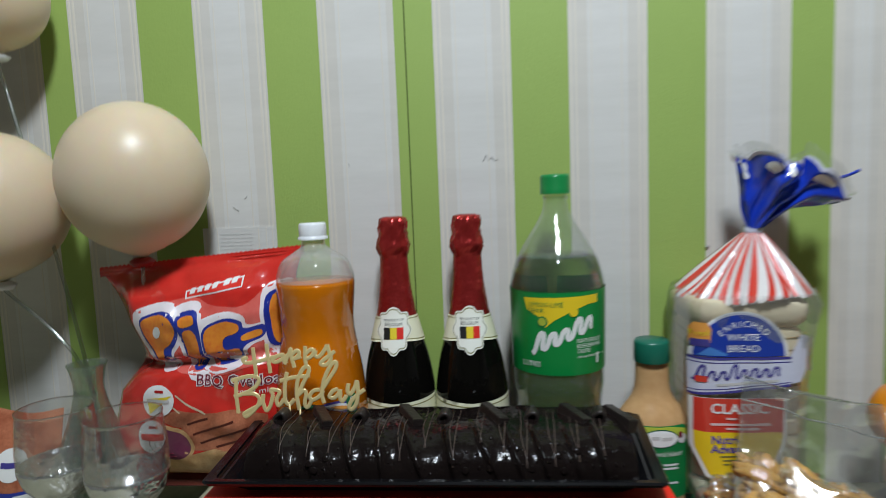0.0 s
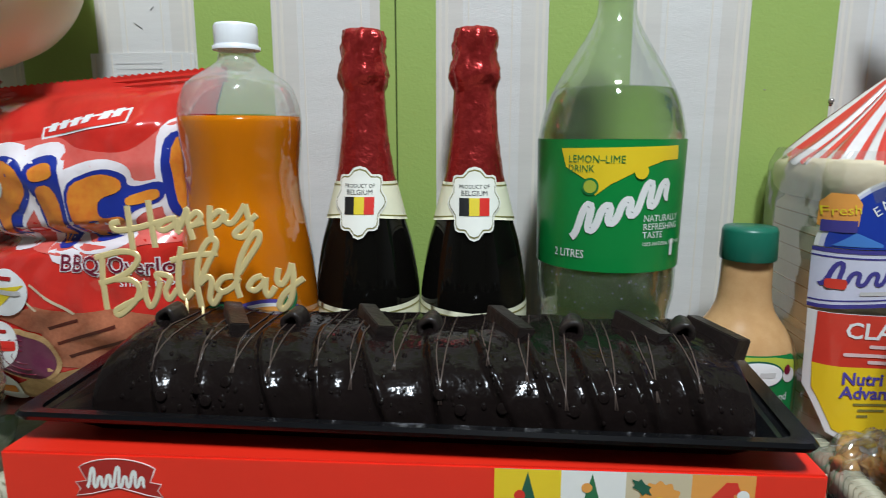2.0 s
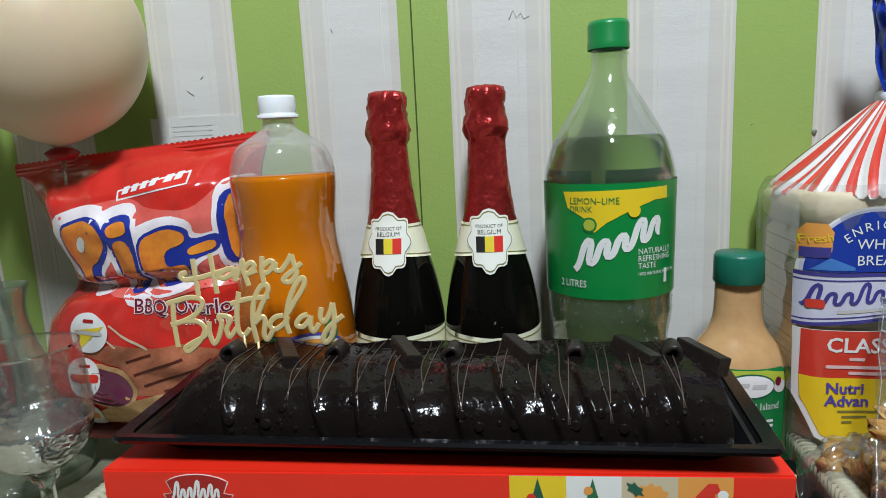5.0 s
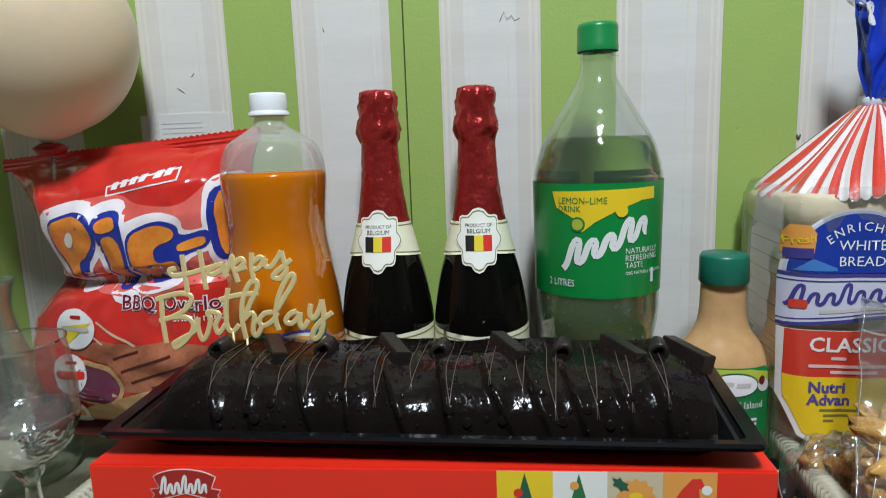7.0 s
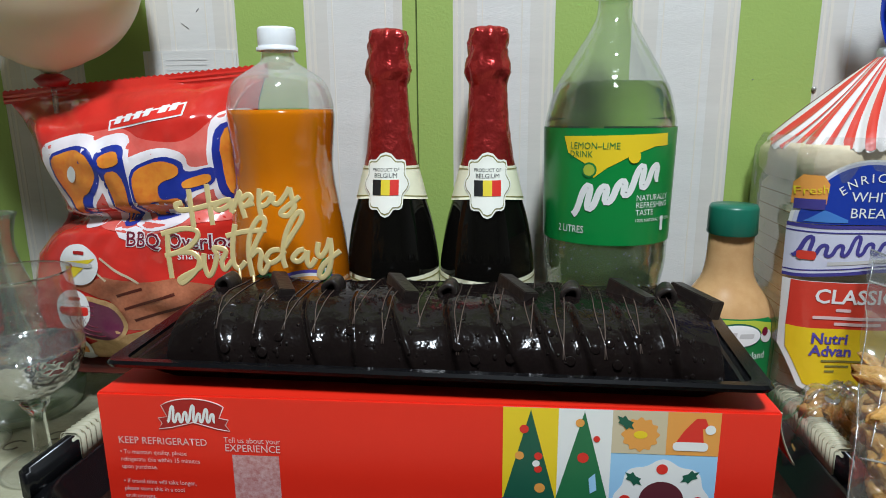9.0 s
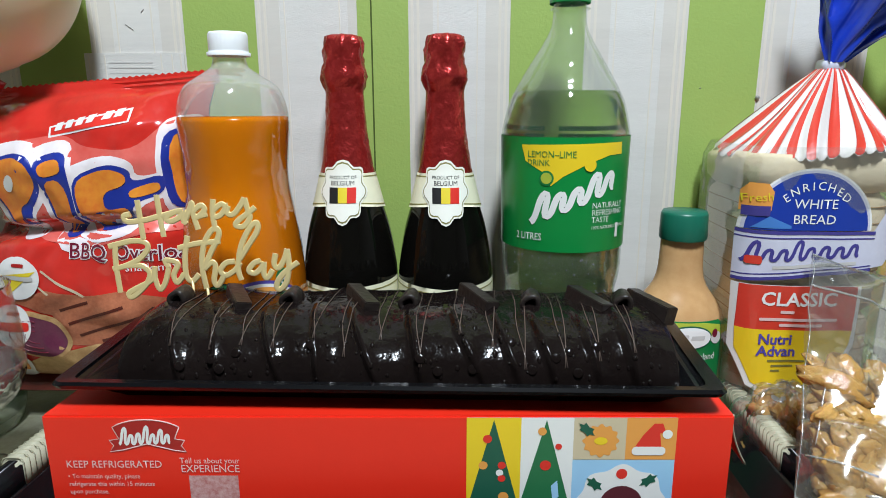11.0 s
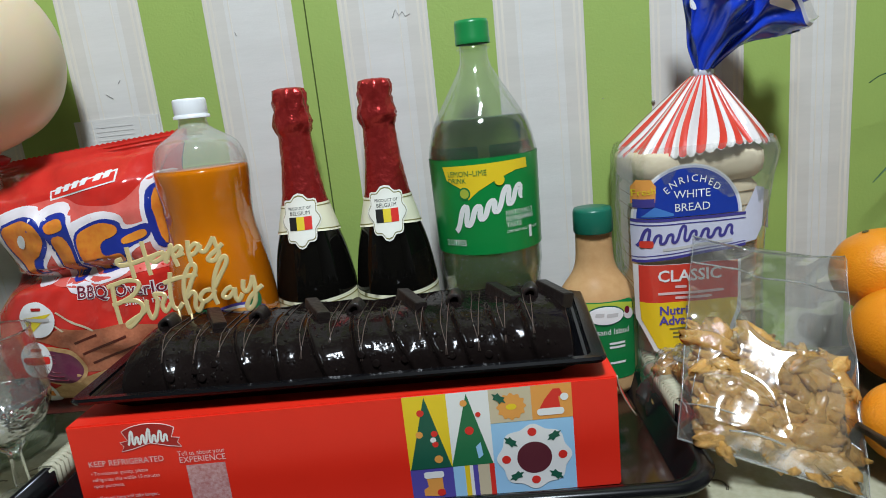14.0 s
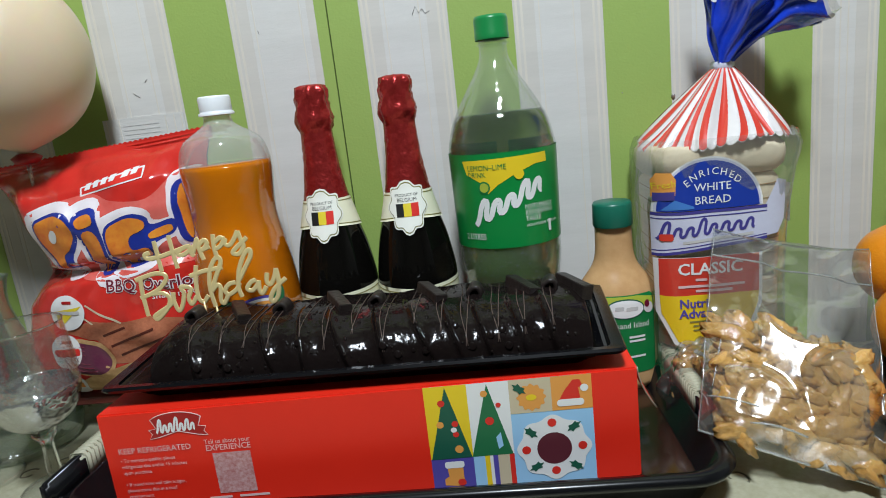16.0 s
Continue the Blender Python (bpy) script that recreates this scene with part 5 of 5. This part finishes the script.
tuft_ob = part("tuft", sheet(lambda s, t: tuft(2 * math.pi * s, t), 130, 22, True), "tuft", bread, "flared royal blue film tuft")
part("tuft_edge", sheet(lambda s, t: tuft(2 * math.pi * s, 1.0) + Vector((0.003 * t * math.sin(2 * math.pi * s), -0.001 * t, 0.0042 * t * (0.75 + 0.25 * math.sin(26 * math.pi * s)))), 130, 2, True), "lavender", bread, "white scalloped print edge")
part("tuft_rim", sheet(lambda s, t: tuft(2 * math.pi * s, 1.0) + Vector((0.006 * math.sin(2 * math.pi * s) * (0.5 + t), 0, 0.004 + 0.012 * t * (0.6 + 0.4 * math.sin(8 * math.pi * s)))), 90, 3, True), "cling", bread, "clear film edge")
for k in range(13):
    ac = 2 * math.pi * (k + 0.5) / 13
    for sd in (1, -1):
        bm = sheet(lambda s, t: tuft_out(ac + (0.001 + 0.105 * t) * math.cos(2 * math.pi * s), 0.90 + (0.001 + 0.072 * t) * math.sin(2 * math.pi * s), 0.0006 * sd), 14, 2, True)
        part("white_loop", bm, "white", tuft_ob, "white loop print")
# separate strip added for the blue dash printed on the clear film's edge
part("loose_tail", tube(smooth_path([(TX + 0.062, LY, TZ + 0.052), (TX + 0.085, LY - 0.004, TZ + 0.050), (TX + 0.104, LY - 0.006, TZ + 0.057)]), 0.0016, 6, 0.4), "tuft", bread, "loose blue film end")


def loaf_front(x, z, off):
    """The front of the wrapped loaf in world metres."""
    x, z = x - 0.0175, z + 0.0080
    u = max(-1.0, min(1.0, (x - LX) / 0.0628))
    y = LY - 0.0628 * (1 - abs(u) ** 4.8) ** (1 / 4.8)
    return Vector((x, y - off + 0.0006 * math.sin(150 * x + 60 * z), z))


def loaf_print(name, pts, mat, off, parent=None, label=""):
    return print_on(name, pts, loaf_front, mat, parent or bread, off, 0.006, label)


DC, DZ = 0.3310, 0.180
loaf_print("blue_dome_edge", [(DC + 0.0460 * math.cos(a), DZ + 0.0460 * math.sin(a)) for a in (math.pi * k / 24 for k in range(25))], "white", 0.0012)
loaf_print("blue_dome_line", [(DC + 0.0446 * math.cos(a), DZ + 0.0446 * math.sin(a)) for a in (math.pi * k / 24 for k in range(25))], "lavender", 0.0014)
dome = loaf_print("blue_dome", [(DC + 0.0428 * math.cos(a), DZ + 0.0426 * math.sin(a)) for a in (math.pi * k / 24 for k in range(25))], "bread_blue", 0.0017, None, "royal blue half-round print")
for text, size, z in (("WHITE", 0.0100, 0.1995), ("BREAD", 0.0100, 0.1880)):
    write_on(text, size, DC + 0.003, z, loaf_front, "white", dome, off=0.0021)
for ch, deg in zip("ENRICHED", (46, 32, 17.5, 7, -4, -18, -32, -45)):
    a = radians(deg)
    write_on(ch, 0.0088, DC + 0.003 + 0.0300 * math.sin(-a), 0.1830 + 0.0300 * math.cos(a), loaf_front, "white", dome, off=0.0021, tilt=a * 0.75)
loaf_print("wheat_mark", [(0.291, 0.1815), (0.302, 0.1905), (0.318, 0.1835), (0.318, 0.1815)], "mid_blue", 0.0021, dome)
seal = loaf_print("orange_seal", [(0.2850, 0.1935), (0.3025, 0.1945), (0.3035, 0.2085), (0.2995, 0.2145), (0.2885, 0.2150), (0.2850, 0.2090)], "orange_print", 0.0022, None, "orange and blue seal")
loaf_print("seal_base", [(0.2860, 0.1900), (0.3020, 0.1905), (0.3020, 0.1980), (0.2860, 0.1975)], "navy", 0.0024, seal)
write_on("Fresh", 0.0084, 0.2940, 0.2040, loaf_front, "flag_yellow", seal, off=0.0028, tilt=0.12)
banner = loaf_print("white_banner", [(0.2845, 0.1780), (0.3780, 0.1780), (0.3890, 0.2010), (0.3990, 0.1980), (0.3960, 0.1650), (0.3900, 0.1530), (0.3700, 0.1500), (0.2845, 0.1395)], "lavender", 0.0019, None, "white banner with blue edges")
for z0, z1, dz in ((0.1768, 0.1795, 0.0), (0.1735, 0.1745, 0.0), (0.1392, 0.1418, 0.010), (0.1440, 0.1449, 0.009)):
    loaf_print("banner_line", [(0.2845, z0), (0.380, z0 + dz), (0.380, z1 + dz), (0.2845, z1)], "navy", 0.0022, banner)
# script mark as plain rounded shapes
part("navy_wave", lay(wave_mark(0.2875, 0.1555, 0.3690, 0.1610, (0.0150, 0.0085, 0.0080, 0.0140, 0.0080, 0.0085, 0.0075, 0.0085), 0.0013), loaf_front, 0.0023), "navy", banner, "plain navy wavy stroke")
loaf_print("red_barrel", soft_rect(0.2895, 0.1535, 0.3005, 0.1600, 0.002), "stripe_red", 0.0026, banner)
loaf_print("fine_bar", [(0.3080, 0.1500), (0.3680, 0.1545), (0.3680, 0.1570), (0.3080, 0.1525)], "paper_line", 0.0023, banner)
shield_edge = loaf_print("shield_edge", [(0.2850, 0.1375), (0.3760, 0.1375), (0.3760, 0.090), (0.3620, 0.052), (0.3250, 0.042), (0.2990, 0.055), (0.2860, 0.085)], "white", 0.0012)
shield = loaf_print("red_panel", [(0.2885, 0.1372), (0.3730, 0.1372), (0.3730, 0.1020), (0.2885, 0.1020)], "stripe_red", 0.0016, None, "red panel print")
loaf_print("yellow_panel", [(0.2885, 0.1020), (0.3730, 0.1020), (0.3720, 0.090), (0.3590, 0.056), (0.3250, 0.046), (0.3020, 0.058), (0.2895, 0.085)], "yellow", 0.0016, None, "yellow panel print")
write_on("CLASSIC", 0.0150, 0.3310, 0.1262, loaf_front, "white", shield, off=0.0021, bold=0.0003)
for x0, x1, z in ((0.318, 0.328, 0.1165), (0.303, 0.361, 0.1105), (0.318, 0.350, 0.1060)):
    loaf_print("script_bar", soft_rect(x0, z - 0.0012, x1, z + 0.0012, 0.0008), "pale", 0.0021, shield)
for text, z in (("Nutri", 0.0940), ("Advan", 0.0845)):
    write_on(text, 0.0115, 0.3035, z, loaf_front, "purple_blue", bread, off=0.0021, align="LEFT", bold=0.0003)
for x0, x1, z in ((0.312, 0.340, 0.077), (0.315, 0.332, 0.073), (0.315, 0.322, 0.069)):
    loaf_print("fine_bar", rect(x0, z - 0.0008, x1, z + 0.0008), "gold_ink", 0.0021)
side_label = print_on("price_label", rect(0.140, 0.165, 0.160, 0.200), lambda u, v, off: Vector((LX + 0.0645 + off, LY - 0.18 + u, v)), "white", bread, 0.0012, 0, "white paper side label")

# ---- nuts in clear bags ----


def nut(rng, size):
    """A broken walnut piece: flat, lobed, deeply wrinkled and chipped."""
    bm = bmesh.new()
    bmesh.ops.create_icosphere(bm, subdivisions=3, radius=1.0)
    k, q = rng.uniform(0, 60), rng.uniform(0, 6.28)
    lx, ly, lz = rng.uniform(1.05, 1.65), rng.uniform(0.50, 0.85), rng.uniform(0.34, 0.50)
    bend = rng.uniform(-0.30, 0.30)
    for v in bm.verts:
        p = v.co.copy()
        f = 1 + 0.34 * noise.noise((1.5 * p.x + k, 1.5 * p.y, 1.5 * p.z)) + 0.26 * noise.noise((3.6 * p.x, 3.6 * p.y + k, 3.6 * p.z))
        f -= 0.24 * math.exp(-((p.y - 0.15 * math.sin(3 * p.x + q)) / 0.16) ** 2) * (p.z > 0)
        v.co = Vector((p.x * lx * f, p.y * ly * f + bend * p.x * p.x, p.z * lz * f + 0.5 * bend * p.x * p.x)) * size
    return bm


def nut_meshes(count, size, seed):
    out = []
    rng = random.Random(seed)
    for _ in range(count):
        bm = nut(rng, size * rng.uniform(0.65, 1.3))
        me = bpy.data.meshes.new("walnut")
        for f in bm.faces:
            f.smooth = True
        bm.to_mesh(me)
        bm.free()
        me.materials.append(M["nut"])
        out.append(me)
    return out


# plane of the large bag: foot edge on the table, top leaning back
A0, A1, A2, A3 = Vector((0.2630, -0.190, 0.042)), Vector((0.386, -0.224, 0.003)), Vector((0.442, -0.086, 0.142)), Vector((0.313, -0.086, 0.173))


def nut_plane(s, t):
    return A0.lerp(A1, s).lerp(A3.lerp(A2, s), t)


OUT = (A1 - A0).cross(A3 - A0).normalized()
if OUT.y > 0:
    OUT = -OUT


def puff(s, t):
    return max(0.0, 1 - abs(2 * s - 1) ** 3) * max(0.0, min(1, t * 11)) * max(0.0, min(1.0, (0.72 - t) * 2.2))


nut_bag = thing("walnut_bag", (0.34, -0.19, 0.0), "clear plastic bag half full of glazed walnuts", "bag of nuts")


def star_glare(s, t):
    """Star-shaped flat between the front film's creases, tilted to shape the lamp's glare."""
    du, dv = (s - 0.40) * 0.135, (t - 0.40) * 0.175
    p, q = du * 0.94 + dv * 0.34, dv * 0.94 - du * 0.34
    d = abs(p / 0.055) ** 0.52 + abs(q / 0.052) ** 0.52
    k = max(0.0, min(1.0, (1.12 - d) / 0.30))
    return k * k * (3 - 2 * k), 0.018 + 0.36 * du + 0.05 * dv


def bag_side(sign, lift):
    def at(s, t):
        w = 0.0022 * math.sin(11 * s + 7 * t) * math.sin(8 * t + 3 * s) + 0.0007 * math.sin(29 * s - 17 * t)
        w += 0.0045 * max(0.0, t - 0.55) * 2.5 * math.sin(23 * t - 9 * s) * math.sin(7 * s + 2)
        sag = 0.006 * math.sin(math.pi * s) * (1 if t > 0.98 else 0)
        h = lift * puff(s, t) + (w if 0.03 < t < 0.97 else 0.0)
        if sign > 0:
            k, flat = star_glare(s, t)
            h = h * (1 - k) + flat * k
        q = nut_plane(s, t) + OUT * sign * h
        return Vector((q.x, q.y, max(0.0012, q.z - sag)))
    return at


front_film, back_film = bag_side(1, 0.026), bag_side(-1, 0.012)
part("bag_front", sheet(front_film, 84, 96), "nut_bag", nut_bag, "shiny crinkled front film")
part("bag_back", sheet(back_film, 24, 30), "nut_bag", nut_bag, "clear back film")


def edge(f, pts, r, name, label):
    part(name, tube([f(*p) + OUT * 0.0006 for p in pts], r, 5, 0.5), "seam_glint_film", nut_bag, label)


edge(front_film, [(k / 24, 0.004) for k in range(25)], 0.0010, "bag_seam", "sealed foot edge")
edge(front_film, [(0.004, k / 30) for k in range(31)], 0.0006, "side_fold", "folded side edge")
edge(front_film, [(0.996, k / 30) for k in range(31)], 0.0006, "side_fold", "folded side edge")
edge(front_film, [(k / 24, 0.995) for k in range(25)], 0.0007, "mouth_edge", "open mouth edge")
edge(back_film, [(k / 24, 0.995) for k in range(25)], 0.0007, "mouth_edge", "open mouth edge")
edge(front_film, [(k / 30, 0.85 - 0.03 * k / 30) for k in range(31)], 0.0009, "zip_line", "zip line")
# pale tubes stand in for the glints along three creases
edge(front_film, [(0.02 + 0.26 * k / 12, 0.155 - 0.01 * k / 12) for k in range(13)], 0.0008, "crease", "bright crease")
edge(front_film, [(0.24 + 0.28 * k / 12, 0.075 + 0.012 * math.sin(k / 4)) for k in range(13)], 0.0009, "crease", "bright crease")
edge(front_film, [(0.05 + 0.03 * k / 12, 0.20 + 0.22 * k / 12) for k in range(13)], 0.0008, "crease", "bright crease")
rng = random.Random(21)
kinds = nut_meshes(20, 0.0112, 5)
ALONG = (A1 - A0).normalized()
BAG_AXES = Matrix((ALONG, OUT.cross(ALONG), OUT)).transposed().to_4x4()
for k in range(230):
    s = rng.uniform(0.11, 0.87)
    t = 0.055 + (0.40 + 0.10 * s + 0.04 * math.sin(6 * s)) * rng.random() ** 0.9
    p = nut_plane(s, t) + OUT * (rng.uniform(-0.006, 0.011) * puff(s, t) ** 0.3)
    p.z = max(p.z, 0.0085)
    ob = new("walnut", rng.choice(kinds))
    ob.parent = nut_bag
    ob.matrix_basis = Matrix.Translation(p - BASE[nut_bag.name]) @ BAG_AXES @ Euler((rng.uniform(-0.5, 0.5), rng.uniform(-0.35, 0.35), rng.gauss(-0.3, 0.6))).to_matrix().to_4x4()

small = thing("small_nut_bag", (0.300, -0.078, 0.0), "small knotted clear bag of roasted nuts", "bag of nuts")
SC = Vector((0.2990, -0.1020, 0.041))


def lump(a, b, k=1.0):
    r = k * (1 + 0.10 * math.sin(5 * a + 3 * b) + 0.07 * math.sin(11 * a - 5 * b))
    return SC + Vector((0.034 * r * math.cos(a) * math.cos(b), 0.024 * r * math.sin(a) * math.cos(b), 0.034 * r * math.sin(b) - 0.004))


part("bag_film", sheet(lambda s, t: lump(2 * math.pi * s, math.pi * (t - 0.5), 1.10), 40, 20, True), "nut_bag", small, "crinkled clear film")
part("bag_corner", solid(sheet(lambda s, t: (0.277 + 0.028 * s, -0.108 + 0.008 * math.sin(5 * s), 0.020 + 0.030 * t * (0.3 + 0.7 * s) - 0.006 * s), 8, 8), 0.0004), "nut_bag", small, "loose film corner")
kinds_s = nut_meshes(7, 0.0084, 9)
for k in range(46):
    a, b = rng.uniform(0, 6.28), rng.uniform(-1.2, 1.3)
    ob = new("nut", rng.choice(kinds_s))
    ob.parent = small
    ob.matrix_basis = Matrix.Translation(lump(a, b, rng.uniform(0.45, 0.85)) - BASE[small.name]) @ Euler((rng.uniform(0, 3), rng.uniform(0, 3), rng.uniform(0, 6))).to_matrix().to_4x4()

# ---- oranges in a dark bowl ----
bowl = thing("fruit_bowl", (0.525, -0.175, 0.0), "dark brown wooden fruit bowl", "bowl")
part("bowl_body", lathe(fine([(0.0, 0.004), (0.035, 0.0), (0.07, 0.004), (0.112, 0.022), (0.132, 0.044), (0.129, 0.0450), (0.108, 0.025), (0.065, 0.009), (0.0, 0.008)]), 0.525, -0.175, 56), "bowl", bowl, "", True)


def orange(x, y, z, r, tilt):
    bm = lathe([(r * math.cos(a) * (1 + 0.02 * math.cos(a)), r * 0.96 * math.sin(a)) for a in (radians(q) for q in range(-90, 91, 6))], 0, 0, 40)
    for v in bm.verts:
        if v.co.z > r * 0.86:
            v.co.z -= 0.10 * (v.co.z - r * 0.86) + 0.0006
    star = lathe([(0, r * 0.938), (0.0032, r * 0.945), (0.0028, r * 0.958), (0, r * 0.955)], 0, 0, 8)
    m = pose(x, y, z, *tilt)
    for b in (bm, star):
        bmesh.ops.transform(b, matrix=m, verts=b.verts[:])
    ob = thing("orange", (x, y, z - r), "ripe orange with dimpled peel in the bowl", "orange", "oranges in the bowl")
    part("peel", bm, "orange_peel", ob)
    part("stem_scar", star, "navel", ob, "dry stem scar")


orange(0.499, -0.045, 0.113, 0.0410, (-8, -18, 0))
orange(0.487, -0.100, 0.070, 0.0425, (20, 30, 10))
orange(0.4315, -0.188, 0.0400, 0.0300, (60, 20, 0))
orange(0.575, -0.150, 0.052, 0.0410, (10, 70, 0))
orange(0.575, -0.070, 0.085, 0.0400, (10, 20, 0))

# ---- hanging leaf sprig by the wall ----
sprig = thing("leaf_sprig", (0.62, 0.03, 0.0), "dark green artificial sprig with narrow drooping leaves", "plant")
part("stalk", tube(smooth_path([(0.625, 0.030, 0.0), (0.622, 0.030, 0.14), (0.600, 0.022, 0.26), (0.562, 0.010, 0.305)]), 0.0016, 7), "leaf", sprig)
part("tendril", tube(smooth_path([(0.602, 0.021, 0.256), (0.560, 0.012, 0.284), (0.528, 0.006, 0.290), (0.511, 0.004, 0.283)]), 0.0006, 6), "leaf", sprig, "thin curled tendril")


def blade(base, tip, width, sag):
    """A narrow lance-shaped leaf, folded along its midrib."""
    a, b = Vector(base), Vector(tip)
    side = (b - a).cross(Vector((0, 1, 0))).normalized()

    def at(s, t):
        w = width * math.sin(math.pi * min(1.0, 0.04 + 0.96 * t) ** 0.75) * (2 * s - 1)
        return a.lerp(b, t) + Vector((-0.024 * t, 0, 0.018 * t + sag * math.sin(math.pi * t))) + side * w + Vector((0, abs(2 * s - 1) * width * 0.5, 0))
    return sheet(at, 4, 14)


for base, tip, width, sag in (((0.612, 0.024, 0.215), (0.546, 0.008, 0.168), 0.0034, 0.016), ((0.614, 0.024, 0.205), (0.557, 0.002, 0.150), 0.0038, 0.012), ((0.616, 0.025, 0.190), (0.572, 0.000, 0.122), 0.0036, 0.010), ((0.600, 0.016, 0.272), (0.600, -0.012, 0.205), 0.0036, 0.008), ((0.618, 0.026, 0.165), (0.590, 0.002, 0.096), 0.0034, 0.008), ((0.590, 0.011, 0.288), (0.640, -0.004, 0.240), 0.0036, 0.014)):
    part("leaf", blade(base, tip, width, sag), "leaf", sprig, "narrow pointed leaf")

# ---- glassware ----


def goblet(x, y, s, label):
    ob = thing("goblet", (x, y, 0.0), label, "glass", "cut glass goblets")
    bowl_p = [(0.008, 0.062), (0.018, 0.066), (0.031, 0.078), (0.0375, 0.095), (0.0390, 0.115), (0.0375, 0.135), (0.0355, 0.156), (0.0362, 0.1575), (0.0348, 0.157), (0.0365, 0.134), (0.0378, 0.115), (0.0362, 0.096), (0.029, 0.080), (0.016, 0.069), (0.0, 0.0675)]
    part("bowl", lathe([(r * s, z * s) for r, z in fine(bowl_p, 0.003)], x, y, 48), "glass", ob, "thin clear bowl")
    part("lip", tube([(x + 0.0357 * s * math.cos(q), y + 0.0357 * s * math.sin(q), 0.157 * s) for q in (2 * math.pi * k / 40 for k in range(41))], 0.0007, 6), "crystal", ob, "bright rounded lip")
    part("cut_base", lathe([(r * s, z * s) for r, z in fine([(0.0, 0.060), (0.008, 0.0605), (0.020, 0.0655), (0.0325, 0.0785), (0.0384, 0.096), (0.0386, 0.1005), (0.0376, 0.101), (0.030, 0.081), (0.017, 0.0698), (0.0, 0.068)], 0.0025)], x, y, 48, ripple=lambda a, z: 0.0010 * abs(math.sin(9 * a + 90 * z)) - 0.0005), "cut_glass", ob, "cut diamond pattern")
    part("stem", lathe([(r * s, z * s) for r, z in fine([(0.006, 0.014), (0.0052, 0.030), (0.0050, 0.046), (0.0090, 0.052), (0.0100, 0.056), (0.0070, 0.062), (0.0, 0.063)], 0.003)], x, y, 24, ripple=lambda a, z: 0.0004 * math.sin(6 * a)), "crystal", ob, "knobbed stem")
    part("foot", lathe([(r * s, z * s) for r, z in fine([(0.0, 0.0), (0.029, 0.0), (0.0315, 0.0015), (0.030, 0.003), (0.012, 0.007), (0.0065, 0.014), (0.0, 0.015)], 0.003)], x, y, 40), "glass", ob, "round clear foot")


goblet(-0.295, -0.140, 1.0, "clear stemmed goblet with cut crystal base, empty")
goblet(-0.383, -0.118, 1.0, "second clear stemmed goblet beside the first, empty")
vase = thing("glass_carafe", (-0.392, -0.050, 0.0), "clear glass carafe with a flared neck", "carafe")
part("carafe_body", lathe(fine([(0.0, 0.002), (0.046, 0.0), (0.054, 0.008), (0.057, 0.030), (0.050, 0.060), (0.036, 0.090), (0.024, 0.120), (0.0175, 0.145), (0.0160, 0.160), (0.0190, 0.178), (0.0215, 0.184), (0.0200, 0.1845), (0.0145, 0.160), (0.0160, 0.145), (0.0225, 0.120), (0.0345, 0.090), (0.0485, 0.060), (0.0552, 0.030), (0.050, 0.010), (0.0, 0.008)]), -0.392, -0.050, 56), "smoky_glass", vase, "smoky clear glass")

# ---- second snack pack at the end of the table ----
pack = thing("snack_pack", (-0.49, -0.07, 0.0), "brown and blue snack pack with round white marks", "snack bag")


def pack_at(s, t, side=-1):
    d = 0.028 * (1 - abs(2 * s - 1) ** 2.4) * math.sin(math.pi * min(1, max(0, t))) ** 0.6
    return Vector((-0.565 + 0.125 * s, -0.060 + side * d + 0.03 * t, 0.003 + 0.120 * t + 0.004 * math.sin(7 * s)))


part("pack_front", sheet(lambda s, t: pack_at(s, t), 30, 30), "meat", pack, "brown printed film")
part("pack_back", sheet(lambda s, t: pack_at(s, t, 1), 16, 16), "bag_back", pack, "silver back film")
pk = lambda u, v, off: pack_at(u / 0.125, v / 0.120) + Vector((0, -off, 0))
print_on("blue_band", rect(0.004, 0.004, 0.121, 0.042), pk, "blue", pack, 0.0007, 0.008, "dark blue band")
print_on("white_bar", soft_rect(0.085, 0.028, 0.118, 0.038, 0.002), pk, "white", pack, 0.0011, 0.008)
print_on("round_mark", oval(0.082, 0.072, 0.017, 0.018), pk, "white", pack, 0.0010, 0.008, "white round mark")
print_on("mark_bar", rect(0.072, 0.069, 0.092, 0.075), pk, "navy", pack, 0.0014, 0.008)
